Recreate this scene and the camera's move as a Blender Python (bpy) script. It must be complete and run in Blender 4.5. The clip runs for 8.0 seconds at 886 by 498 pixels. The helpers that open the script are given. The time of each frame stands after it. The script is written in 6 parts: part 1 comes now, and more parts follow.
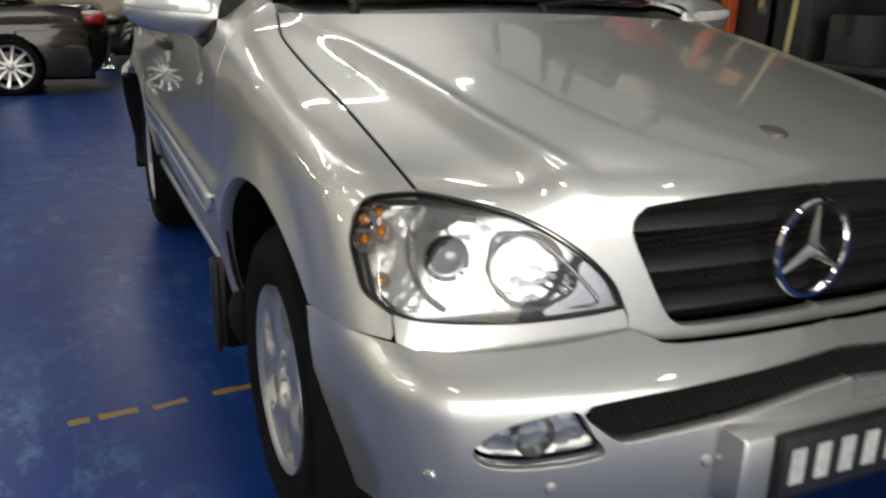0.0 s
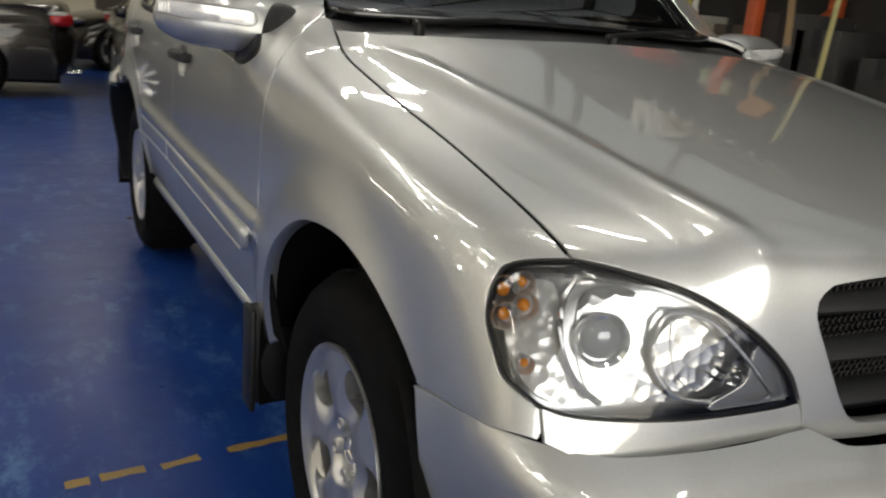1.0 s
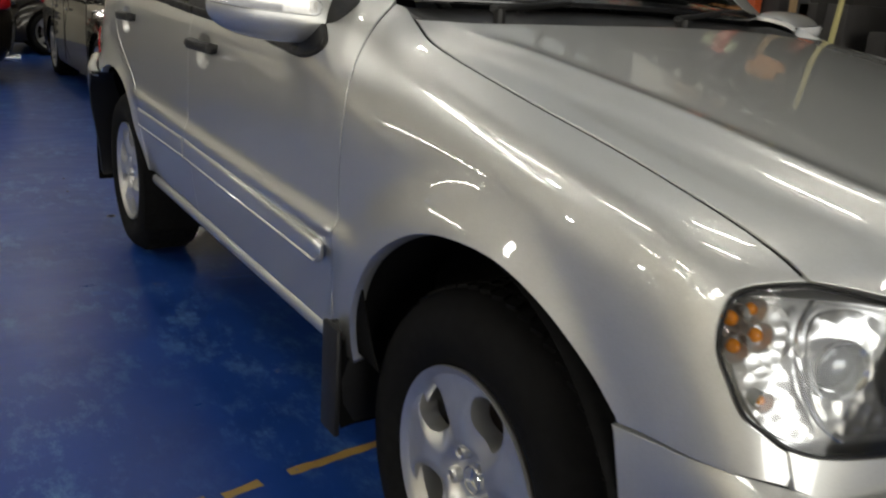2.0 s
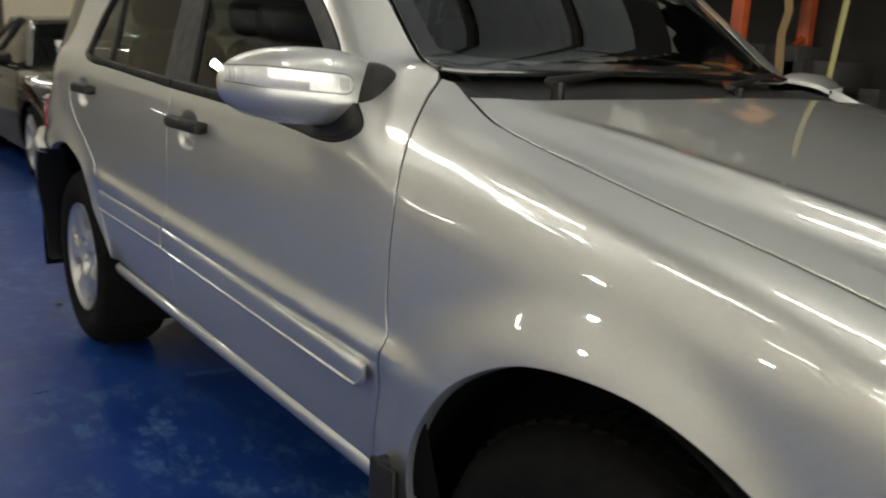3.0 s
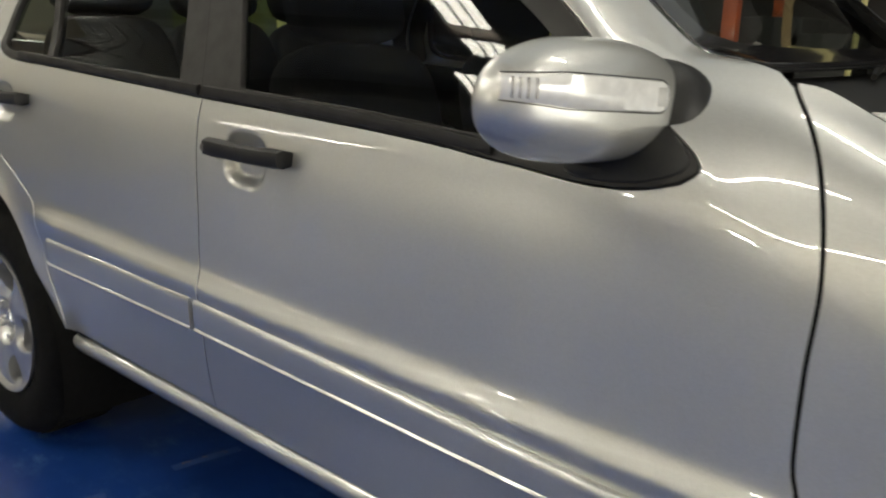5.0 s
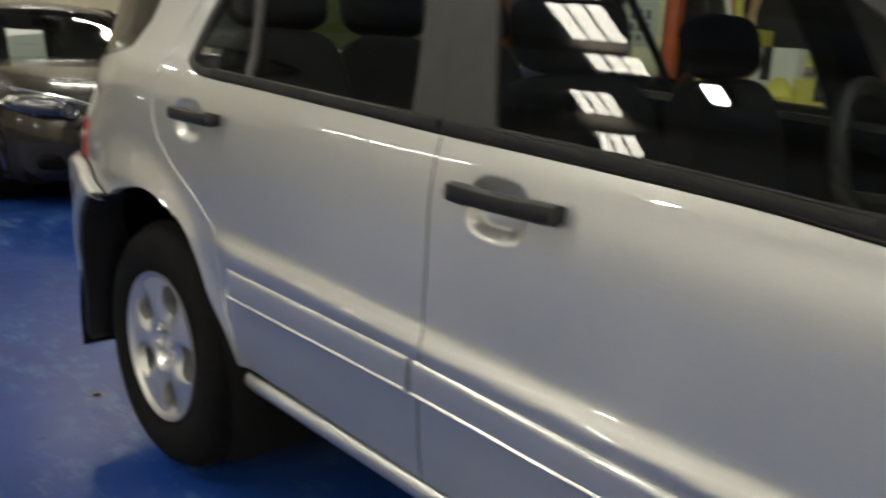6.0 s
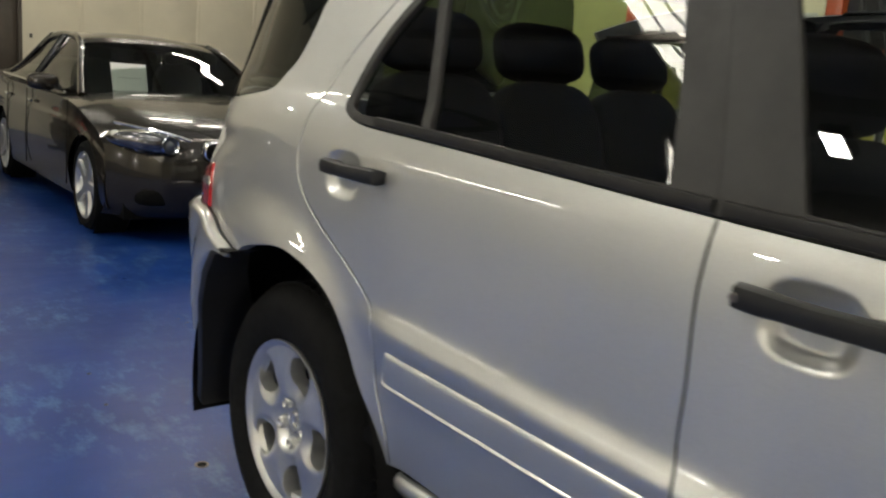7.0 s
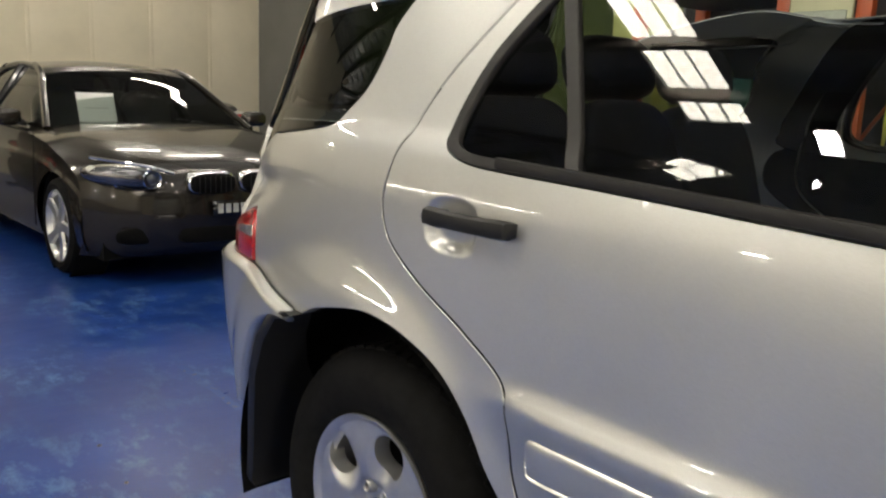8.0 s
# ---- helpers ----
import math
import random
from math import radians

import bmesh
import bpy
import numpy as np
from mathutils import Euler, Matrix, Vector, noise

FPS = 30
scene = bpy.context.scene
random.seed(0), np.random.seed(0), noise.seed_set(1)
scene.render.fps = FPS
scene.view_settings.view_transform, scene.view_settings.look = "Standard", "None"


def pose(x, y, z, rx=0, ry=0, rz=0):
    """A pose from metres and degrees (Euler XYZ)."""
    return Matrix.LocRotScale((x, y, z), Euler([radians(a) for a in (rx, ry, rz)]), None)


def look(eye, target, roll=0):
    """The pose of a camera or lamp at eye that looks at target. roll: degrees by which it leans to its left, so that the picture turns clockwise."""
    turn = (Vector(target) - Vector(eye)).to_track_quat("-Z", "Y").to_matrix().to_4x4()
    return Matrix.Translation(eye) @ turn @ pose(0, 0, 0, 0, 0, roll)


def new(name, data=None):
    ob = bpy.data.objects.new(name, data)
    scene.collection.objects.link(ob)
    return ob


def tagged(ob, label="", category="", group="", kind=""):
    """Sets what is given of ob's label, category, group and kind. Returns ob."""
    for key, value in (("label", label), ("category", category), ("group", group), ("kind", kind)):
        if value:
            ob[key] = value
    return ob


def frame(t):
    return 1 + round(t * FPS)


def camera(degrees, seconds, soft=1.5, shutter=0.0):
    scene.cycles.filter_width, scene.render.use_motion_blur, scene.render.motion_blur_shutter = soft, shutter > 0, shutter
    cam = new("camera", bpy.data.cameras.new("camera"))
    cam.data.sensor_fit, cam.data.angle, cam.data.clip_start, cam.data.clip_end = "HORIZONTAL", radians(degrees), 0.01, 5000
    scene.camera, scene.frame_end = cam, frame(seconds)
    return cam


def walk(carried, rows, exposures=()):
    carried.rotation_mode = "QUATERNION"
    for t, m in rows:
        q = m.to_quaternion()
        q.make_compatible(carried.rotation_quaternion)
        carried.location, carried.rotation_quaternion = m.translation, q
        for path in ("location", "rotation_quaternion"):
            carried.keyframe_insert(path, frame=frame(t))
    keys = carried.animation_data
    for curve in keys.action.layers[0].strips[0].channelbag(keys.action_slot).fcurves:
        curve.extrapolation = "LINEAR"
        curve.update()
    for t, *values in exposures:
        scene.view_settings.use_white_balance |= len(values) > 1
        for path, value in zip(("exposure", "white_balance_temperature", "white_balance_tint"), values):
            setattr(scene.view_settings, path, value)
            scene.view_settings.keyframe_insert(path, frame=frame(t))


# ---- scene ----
cam = camera(56.5, 8.0, 2.1, 0.5)
PATH = [
    (0, (-0.347, -1.75, 1.237), (0.455, -0.015, 0.648), 1.7),
    (0.5, (-0.387, -1.548, 1.241), (0.398, 0.201, 0.672), 4.0),
    (1, (-0.5, -1.399, 1.229), (0.413, 0.296, 0.689), 4.7),
    (1.5, (-0.673, -1.278, 1.234), (0.393, 0.306, 0.637), 3.0),
    (2, (-0.732, -1.093, 1.233), (0.307, 0.512, 0.645), 3.9),
    (2.2, (-0.723, -1.044, 1.262), (0.261, 0.623, 0.758), 1.0),
    (3.3, (-0.85, -0.575, 1.249), (0.438, 0.873, 0.754), 2.9),
    (3.5, (-0.906, -0.51, 1.259), (0.424, 0.878, 0.708), 2.7),
    (4, (-0.871, -0.279, 1.227), (0.414, 1.139, 0.647), 3.3),
    (4.2, (-0.844, -0.159, 1.233), (0.424, 1.286, 0.684), 2.2),
    (5.3, (-0.895, 0.341, 1.263), (0.602, 1.569, 0.763), 1.8),
    (5.5, (-0.927, 0.408, 1.275), (0.545, 1.66, 0.759), 2.8),
    (6, (-0.917, 0.611, 1.266), (0.415, 2.025, 0.792), 3.5),
    (6.5, (-0.874, 0.832, 1.268), (0.318, 2.382, 0.848), 3.6),
    (7, (-0.906, 1.026, 1.265), (0.316, 2.56, 0.872), 4.9),
    (7.5, (-1.016, 1.24, 1.292), (0.259, 2.726, 0.885), 2.0),
    (8, (-0.974, 1.455, 1.287), (0.332, 2.925, 0.921), 2.2),
]
walk(cam, [(t, look(eye, target, roll)) for t, eye, target, roll in PATH],
     exposures=[(0.0, -0.20, 6450, 10), (1.0, -0.24, 6550, 10), (2.0, -0.22, 6550, 9), (3.5, -0.06, 6750, 6), (5.5, 0.17, 6800, 7), (6.5, 0.21, 6750, 7), (7.5, 0.32, 6750, 7), (8.0, 0.46, 6900, 10)])

from mathutils import geometry

# ---- world and light ----
world = bpy.data.worlds.new("world")
scene.world = world
world.use_nodes = True
sky_node = world.node_tree.nodes.new("ShaderNodeTexSky")
sky_node.sky_type = "NISHITA"
sky_node.sun_disc = False
sky_node.sun_elevation, sky_node.sun_rotation = radians(40), radians(200)
world.node_tree.links.new(sky_node.outputs[0], world.node_tree.nodes["Background"].inputs[0])
world.node_tree.nodes["Background"].inputs[1].default_value = 0.15
day = bpy.data.lights.new("door_daylight", "AREA")
day.shape, day.size, day.size_y = "RECTANGLE", 6.8, 4.0
day.energy, day.color = 410, (1.0, 0.95, 0.86)
opening = new("door_daylight", day)
opening.matrix_basis = pose(-0.1, -9.3, 2.05, 90, 0, 0)


# ---- materials ----
def material(name):
    m = bpy.data.materials.new(name)
    m.use_nodes = True
    return m, m.node_tree, m.node_tree.nodes["Principled BSDF"]


def node(tree, kind, **values):
    n = tree.nodes.new(kind)
    for key, value in values.items():
        n.inputs[key.replace("_", " ")].default_value = value
    return n


def ramp(tree, source, *stops):
    r = tree.nodes.new("ShaderNodeValToRGB")
    while len(r.color_ramp.elements) < len(stops):
        r.color_ramp.elements.new(0.5)
    for e, (at, c) in zip(r.color_ramp.elements, stops):
        e.position, e.color = at, (c, c, c, 1) if isinstance(c, (int, float)) else (*c, 1)
    tree.links.new(source, r.inputs[0])
    return r


def plain(name, colour, rough=0.5, metal=0.0, coat=0.0, grain=0.0, scale=60.0, vary=0.0, relief=0.0, shine=0.5):
    """A surface with a little variation of tone, gloss and relief in it."""
    m, t, b = material(name)
    b.inputs["Base Color"].default_value = (*colour, 1)
    b.inputs["Roughness"].default_value, b.inputs["Metallic"].default_value = rough, metal
    b.inputs["Coat Weight"].default_value, b.inputs["Coat Roughness"].default_value = coat, 0.03
    b.inputs["Specular IOR Level"].default_value = shine
    place = t.nodes.new("ShaderNodeTexCoord")
    if vary:
        n = node(t, "ShaderNodeTexNoise", Scale=scale, Detail=6.0, Roughness=0.6)
        t.links.new(place.outputs["Object"], n.inputs["Vector"])
        dark, light = [c * (1 - vary) for c in colour], [min(1, c * (1 + vary)) for c in colour]
        r = ramp(t, n.outputs[0], (0.3, dark), (0.7, light))
        t.links.new(r.outputs[0], b.inputs["Base Color"])
    if grain:
        g = node(t, "ShaderNodeTexNoise", Scale=scale * 0.4, Detail=3.0)
        t.links.new(place.outputs["Object"], g.inputs["Vector"])
        r = ramp(t, g.outputs[0], (0.3, max(0.02, rough - grain)), (0.7, min(1, rough + grain)))
        t.links.new(r.outputs[0], b.inputs["Roughness"])
    if relief:
        f = node(t, "ShaderNodeTexNoise", Scale=scale * 6, Detail=2.0)
        t.links.new(place.outputs["Object"], f.inputs["Vector"])
        u = node(t, "ShaderNodeBump", Strength=relief, Distance=0.001)
        t.links.new(f.outputs[0], u.inputs["Height"])
        t.links.new(u.outputs[0], b.inputs["Normal"])
    return m


def flake_paint(name, colour, metal=0.75, rough=0.32, coat=1.85):
    """Metallic car paint: flakes under a clear coat, with faint dust."""
    m, t, b = material(name)
    place = t.nodes.new("ShaderNodeTexCoord")
    v = node(t, "ShaderNodeTexVoronoi", Scale=1400.0)
    t.links.new(place.outputs["Object"], v.inputs["Vector"])
    r = ramp(t, v.outputs["Color"], (0.0, [c * 0.86 for c in colour]), (1.0, [min(1, c * 1.12) for c in colour]))
    t.links.new(r.outputs[0], b.inputs["Base Color"])
    b.inputs["Metallic"].default_value, b.inputs["Roughness"].default_value = metal, rough
    b.inputs["Coat Weight"].default_value, b.inputs["Coat Roughness"].default_value = 1.0, 0.02
    b.inputs["Coat IOR"].default_value = coat
    d = node(t, "ShaderNodeTexNoise", Scale=9.0, Detail=8.0, Roughness=0.7)
    t.links.new(place.outputs["Object"], d.inputs["Vector"])
    c = ramp(t, d.outputs[0], (0.35, 0.012), (0.75, 0.05))
    t.links.new(c.outputs[0], b.inputs["Coat Roughness"])
    return m


def pane(name, tint, ior=1.5, haze=0.0):
    """A thin sheet of glass: tinted where one looks through, and glossy by Fresnel."""
    m = bpy.data.materials.new(name)
    m.use_nodes = True
    t = m.node_tree
    t.nodes.clear()
    out, mix = t.nodes.new("ShaderNodeOutputMaterial"), t.nodes.new("ShaderNodeMixShader")
    see, shine, fres = t.nodes.new("ShaderNodeBsdfTransparent"), t.nodes.new("ShaderNodeBsdfGlossy"), node(t, "ShaderNodeFresnel", IOR=ior)
    see.inputs[0].default_value = (*tint, 1)
    shine.inputs["Roughness"].default_value = haze
    t.links.new(fres.outputs[0], mix.inputs[0])
    t.links.new(see.outputs[0], mix.inputs[1])
    t.links.new(shine.outputs[0], mix.inputs[2])
    t.links.new(mix.outputs[0], out.inputs[0])
    return m


def glow(name, colour, strength):
    m, t, b = material(name)
    b.inputs["Base Color"].default_value = (0.8, 0.8, 0.8, 1)
    b.inputs["Emission Color"].default_value, b.inputs["Emission Strength"].default_value = (*colour, 1), strength
    return m


SILVER = flake_paint("silver_paint", (0.60, 0.605, 0.58), 0.80, 0.42, 1.9)
BLACK = plain("black_plastic", (0.012, 0.012, 0.012), 0.45, relief=0.25, scale=120, vary=0.2, shine=0.35)
GLOSS_BLACK = plain("gloss_black", (0.010, 0.010, 0.011), 0.12, coat=0.5)
TRIM = plain("matt_trim", (0.014, 0.013, 0.012), 0.5, vary=0.15, grain=0.08, shine=0.35)
RUBBER = plain("tyre_rubber", (0.008, 0.008, 0.008), 0.85, vary=0.3, relief=0.4, scale=40, shine=0.10)
ALLOY = plain("alloy", (0.62, 0.62, 0.61), 0.30, 0.80, coat=0.4, vary=0.05, scale=30)
CHROME = plain("chrome", (0.85, 0.86, 0.87), 0.06, 1.0)
STEEL = plain("dull_steel", (0.20, 0.18, 0.16), 0.5, 0.8, vary=0.3)
GLASS = pane("window_glass", (0.80, 0.85, 0.82))
PRIVACY = pane("rear_glass", (0.16, 0.19, 0.18))
LENS = pane("clear_lens", (0.93, 0.94, 0.95), 1.5)


def facets(name, colour, rough, metal, scale):
    """A lamp's reflector, pressed into many small facets."""
    m, t, b = material(name)
    b.inputs["Base Color"].default_value = (*colour, 1)
    b.inputs["Roughness"].default_value, b.inputs["Metallic"].default_value = rough, metal
    place, v = t.nodes.new("ShaderNodeTexCoord"), node(t, "ShaderNodeTexVoronoi", Scale=scale)
    u = node(t, "ShaderNodeBump", Strength=0.30, Distance=0.006)
    t.links.new(place.outputs["Object"], v.inputs["Vector"])
    t.links.new(v.outputs["Distance"], u.inputs["Height"])
    t.links.new(u.outputs[0], b.inputs["Normal"])
    return m


REFLECTOR = facets("reflector", (0.58, 0.58, 0.57), 0.15, 0.90, 38.0)
FROST = plain("lamp_bezel", (0.60, 0.60, 0.59), 0.20, 0.85, vary=0.05, scale=30)
FROSTED = plain("repeater_plastic", (0.82, 0.82, 0.80), 0.18, 0.15, coat=1.0, vary=0.10, scale=70)
GREY_GLASS = plain("lamp_ball_glass", (0.14, 0.15, 0.16), 0.06, 0.5, coat=1.0)
CLEAR_WHITE = facets("indicator_bowl", (0.74, 0.74, 0.72), 0.22, 0.55, 60.0)
AMBER = plain("amber_plastic", (0.85, 0.30, 0.02), 0.15, coat=1.0)
RED = plain("red_lens", (0.42, 0.012, 0.015), 0.10, coat=1.0)
CLOTH = plain("seat_cloth", (0.010, 0.010, 0.012), 0.9, vary=0.3, relief=0.5, scale=80, shine=0.15)
# near-black: dark parts, and the shade put behind panel gaps
DARK = plain("dark_lining_and_shade", (0.006, 0.006, 0.006), 0.9, vary=0.3, shine=0.1)


# ---- building helpers ----
delaunay = geometry.delaunay_2d_cdt

def link(name, mesh, mat, parent=None, label=""):
    ob = new(name, mesh)
    if mat:
        mesh.materials.append(mat)
    if parent:
        ob.parent = parent
    if label:
        ob["label"] = label
    return ob


def part(name, bm, mat, parent=None, label="", smooth=30):
    me = bpy.data.meshes.new(name)
    bmesh.ops.recalc_face_normals(bm, faces=bm.faces[:])
    bm.to_mesh(me)
    bm.free()
    if smooth:
        me.polygons.foreach_set("use_smooth", [True] * len(me.polygons))
        me.set_sharp_from_angle(angle=radians(smooth))
    return link(name, me, mat, parent, label)


def thing(name, label, category, at=(0, 0, 0), turn=0.0, group="", kind=""):
    ob = new(name)
    ob.empty_display_size = 0.1
    ob.matrix_basis = pose(*at, 0, 0, turn)
    return tagged(ob, label, category, group, kind)


def box(x0, x1, y0, y1, z0, z1, bevel=0.0, bm=None, segments=2):
    bm = bm or bmesh.new()
    made = bmesh.ops.create_cube(bm, size=1.0)
    bmesh.ops.transform(bm, matrix=Matrix.LocRotScale(((x0 + x1) / 2, (y0 + y1) / 2, (z0 + z1) / 2), None, (x1 - x0, y1 - y0, z1 - z0)), verts=made["verts"])
    if bevel:
        es = list({e for v in made["verts"] for e in v.link_edges})
        bmesh.ops.bevel(bm, geom=es, offset=bevel, segments=segments, affect="EDGES", profile=0.5)
    return bm


def tube(points, radius, sides=10, bm=None, closed=False):
    """A round bar along a line of points."""
    bm = bm or bmesh.new()
    P = [Vector(p) for p in points]
    n, rings = len(P), []
    radii = radius if isinstance(radius, (list, tuple)) else [radius] * n
    up = Vector((0.13, 0.29, 0.94)).normalized()
    for i, p in enumerate(P):
        a, b = (P[i - 1], P[(i + 1) % n]) if closed else (P[max(i - 1, 0)], P[min(i + 1, n - 1)])
        d = (b - a).normalized()
        s = d.cross(up).normalized()
        w = s.cross(d)
        rings.append([bm.verts.new(p + radii[i] * (math.cos(k * 2 * math.pi / sides) * s + math.sin(k * 2 * math.pi / sides) * w)) for k in range(sides)])
    for i in range(n if closed else n - 1):
        r, q = rings[i], rings[(i + 1) % n]
        for k in range(sides):
            bm.faces.new((r[k], r[(k + 1) % sides], q[(k + 1) % sides], q[k]))
    if not closed:
        bm.faces.new(rings[0])
        bm.faces.new(rings[-1])
    return bm


def lathe(profile, axis="x", steps=64, bm=None, closed=False):
    """Turns (along the axis, radius) points round an axis through the origin."""
    bm = bm or bmesh.new()
    rings = []
    for k in range(steps):
        a = 2 * math.pi * k / steps
        c, s = math.cos(a), math.sin(a)
        rings.append([bm.verts.new((h, r * c, r * s) if axis == "x" else (r * c, h, r * s) if axis == "y" else (r * c, r * s, h)) for h, r in profile])
    m = len(profile)
    for k in range(steps):
        p, q = rings[k], rings[(k + 1) % steps]
        for i in range(m if closed else m - 1):
            j = (i + 1) % m
            bm.faces.new((p[i], p[j], q[j], q[i]))
    return bm


def smooth_line(points, gap=0.012, closed=False, sharp=()):
    """A line of points made fine: a Catmull-Rom curve through them, straight into and out of the sharp ones."""
    P = np.array(points, float)
    n, out = len(P), []
    for i in range(n if closed else n - 1):
        a, b = P[i], P[(i + 1) % n]
        p = P[i - 1] if (closed or i > 0) and i not in sharp else 2 * a - b
        j = (i + 1) % n
        q = P[(i + 2) % n] if (closed or i + 2 < n) and j not in sharp else 2 * b - a
        k = max(1, int(round(np.linalg.norm(b - a) / gap)))
        for s in np.arange(k) / k:
            out.append(0.5 * (2 * a + (b - p) * s + (2 * p - 5 * a + 4 * b - q) * s * s + (3 * a - p - 3 * b + q) * s ** 3))
    if not closed:
        out.append(P[-1])
    return np.array(out)


def inside(Q, loop):
    a, b = loop, np.roll(loop, -1, 0)
    x, y = Q[:, 0:1], Q[:, 1:2]
    cross = ((a[:, 1] > y) != (b[:, 1] > y)) & (x < (b[:, 0] - a[:, 0]) * (y - a[:, 1]) / np.where(b[:, 1] == a[:, 1], 1e-12, b[:, 1] - a[:, 1]) + a[:, 0])
    return cross.sum(1) % 2 == 1


def slope(fun, P, e=0.0008):
    g = np.empty_like(P)
    for k in range(3):
        d = np.zeros(3)
        d[k] = e
        A, B = P + d, P - d
        g[:, k] = fun(np.abs(A[:, 0]), A[:, 1], A[:, 2]) - fun(np.abs(B[:, 0]), B[:, 1], B[:, 2])
    return g / np.maximum(np.linalg.norm(g, axis=1, keepdims=True), 1e-12)


def snap(fun, P, steps=4):
    P = np.array(P, float)
    for _ in range(steps):
        n = slope(fun, P)
        A, B = P + n * 0.001, P - n * 0.001
        v = fun(np.abs(P[:, 0]), P[:, 1], P[:, 2])
        k = (fun(np.abs(A[:, 0]), A[:, 1], A[:, 2]) - fun(np.abs(B[:, 0]), B[:, 1], B[:, 2])) / 0.002
        P = P - n * np.clip(v / np.maximum(k, 0.2), -0.05, 0.05)[:, None]
    return P


def onto(fun, O, d, reach=0.5):
    """Where lines that come from outside against d first meet the body."""
    s = np.linspace(reach, -reach, 72)
    best = np.full(len(O), np.nan)
    last = None
    lo, hi = np.zeros(len(O)), np.zeros(len(O))
    found = np.zeros(len(O), bool)
    for a, b in zip(s[:-1], s[1:]):
        P = O + b * d
        v = fun(np.abs(P[:, 0]), P[:, 1], P[:, 2]) < 0
        hit = v & ~found
        lo[hit], hi[hit] = b, a
        found |= v
    for _ in range(18):
        m = (lo + hi) / 2
        P = O + m[:, None] * d
        v = fun(np.abs(P[:, 0]), P[:, 1], P[:, 2]) < 0
        lo, hi = np.where(v, m, lo), np.where(v, hi, m)
    return O + ((lo + hi) / 2)[:, None] * d, found


def turn_out(Q, amount, flat):
    """Moves a closed outline outwards (inwards: minus), but not its points on the centre line."""
    a = Q - np.roll(Q, 1, 0)
    b = np.roll(Q, -1, 0) - Q
    t = a / np.linalg.norm(a, axis=1, keepdims=True) + b / np.linalg.norm(b, axis=1, keepdims=True)
    t /= np.maximum(np.linalg.norm(t, axis=1, keepdims=True), 1e-9)
    area = 0.5 * np.sum(Q[:, 0] * np.roll(Q[:, 1], -1) - np.roll(Q[:, 0], -1) * Q[:, 1])
    n = np.stack((t[:, 1], -t[:, 0]), 1) * (1 if area > 0 else -1)
    return Q + n * amount * (~flat)[:, None]


def rounded(cx, cy, cz, rx, ry, rz, power=2.6, rings=20, sides=32, bm=None, shape=None):
    """A soft box between a ball and a block."""
    bm = bm or bmesh.new()
    grid = []
    sp = lambda v: math.copysign(abs(v) ** (2 / power), v)
    for i in range(rings + 1):
        a = -math.pi / 2 + math.pi * i / rings
        row = []
        for k in range(sides):
            b = 2 * math.pi * k / sides
            p = Vector((sp(math.cos(a)) * sp(math.cos(b)), sp(math.cos(a)) * sp(math.sin(b)), sp(math.sin(a))))
            if shape:
                p = shape(p)
            row.append(bm.verts.new((cx + rx * p.x, cy + ry * p.y, cz + rz * p.z)))
        grid.append(row)
    for i in range(rings):
        for k in range(sides):
            bm.faces.new((grid[i][k], grid[i][(k + 1) % sides], grid[i + 1][(k + 1) % sides], grid[i + 1][k]))
    bmesh.ops.remove_doubles(bm, verts=bm.verts[:], dist=1e-5)
    return bm


def sweep(section, path, bm=None, caps=True):
    """Carries a closed section of (a, b) along path rows of (origin, a-axis, b-axis, scale)."""
    bm = bm or bmesh.new()
    rings = [[bm.verts.new(Vector(o) + s * (a * Vector(p) + b * Vector(q))) for a, b in section] for o, p, q, s in path]
    n = len(section)
    for r, q in zip(rings, rings[1:]):
        for k in range(n):
            bm.faces.new((r[k], r[(k + 1) % n], q[(k + 1) % n], q[k]))
    if caps:
        bm.faces.new(rings[0])
        bm.faces.new(rings[-1])
    return bm


def shift(bm, m):
    bmesh.ops.transform(bm, matrix=m, verts=bm.verts[:])
    return bm


laid = {}


def settle(name, P, N, polys, sign, mat, parent, label):
    """A panel's mesh on the near flank (sign 1) or the far one."""
    X = np.stack((CX - sign * P[:, 0], P[:, 1], P[:, 2]), 1)
    N = np.stack((-sign * N[:, 0], N[:, 1], N[:, 2]), 1)
    F = np.array([f[:3] for f in polys])
    turn = np.einsum("ij,ij->i", np.cross(X[F[:, 1]] - X[F[:, 0]], X[F[:, 2]] - X[F[:, 0]]), N[F].sum(1)) < 0
    me = bpy.data.meshes.new(name)
    me.from_pydata(X.tolist(), [], [f[::-1] if t else f for f, t in zip(polys, turn)])
    me.polygons.foreach_set("use_smooth", [True] * len(me.polygons))
    me.normals_split_custom_set_from_vertices(N.tolist())
    return link(name, me, mat, parent, label)


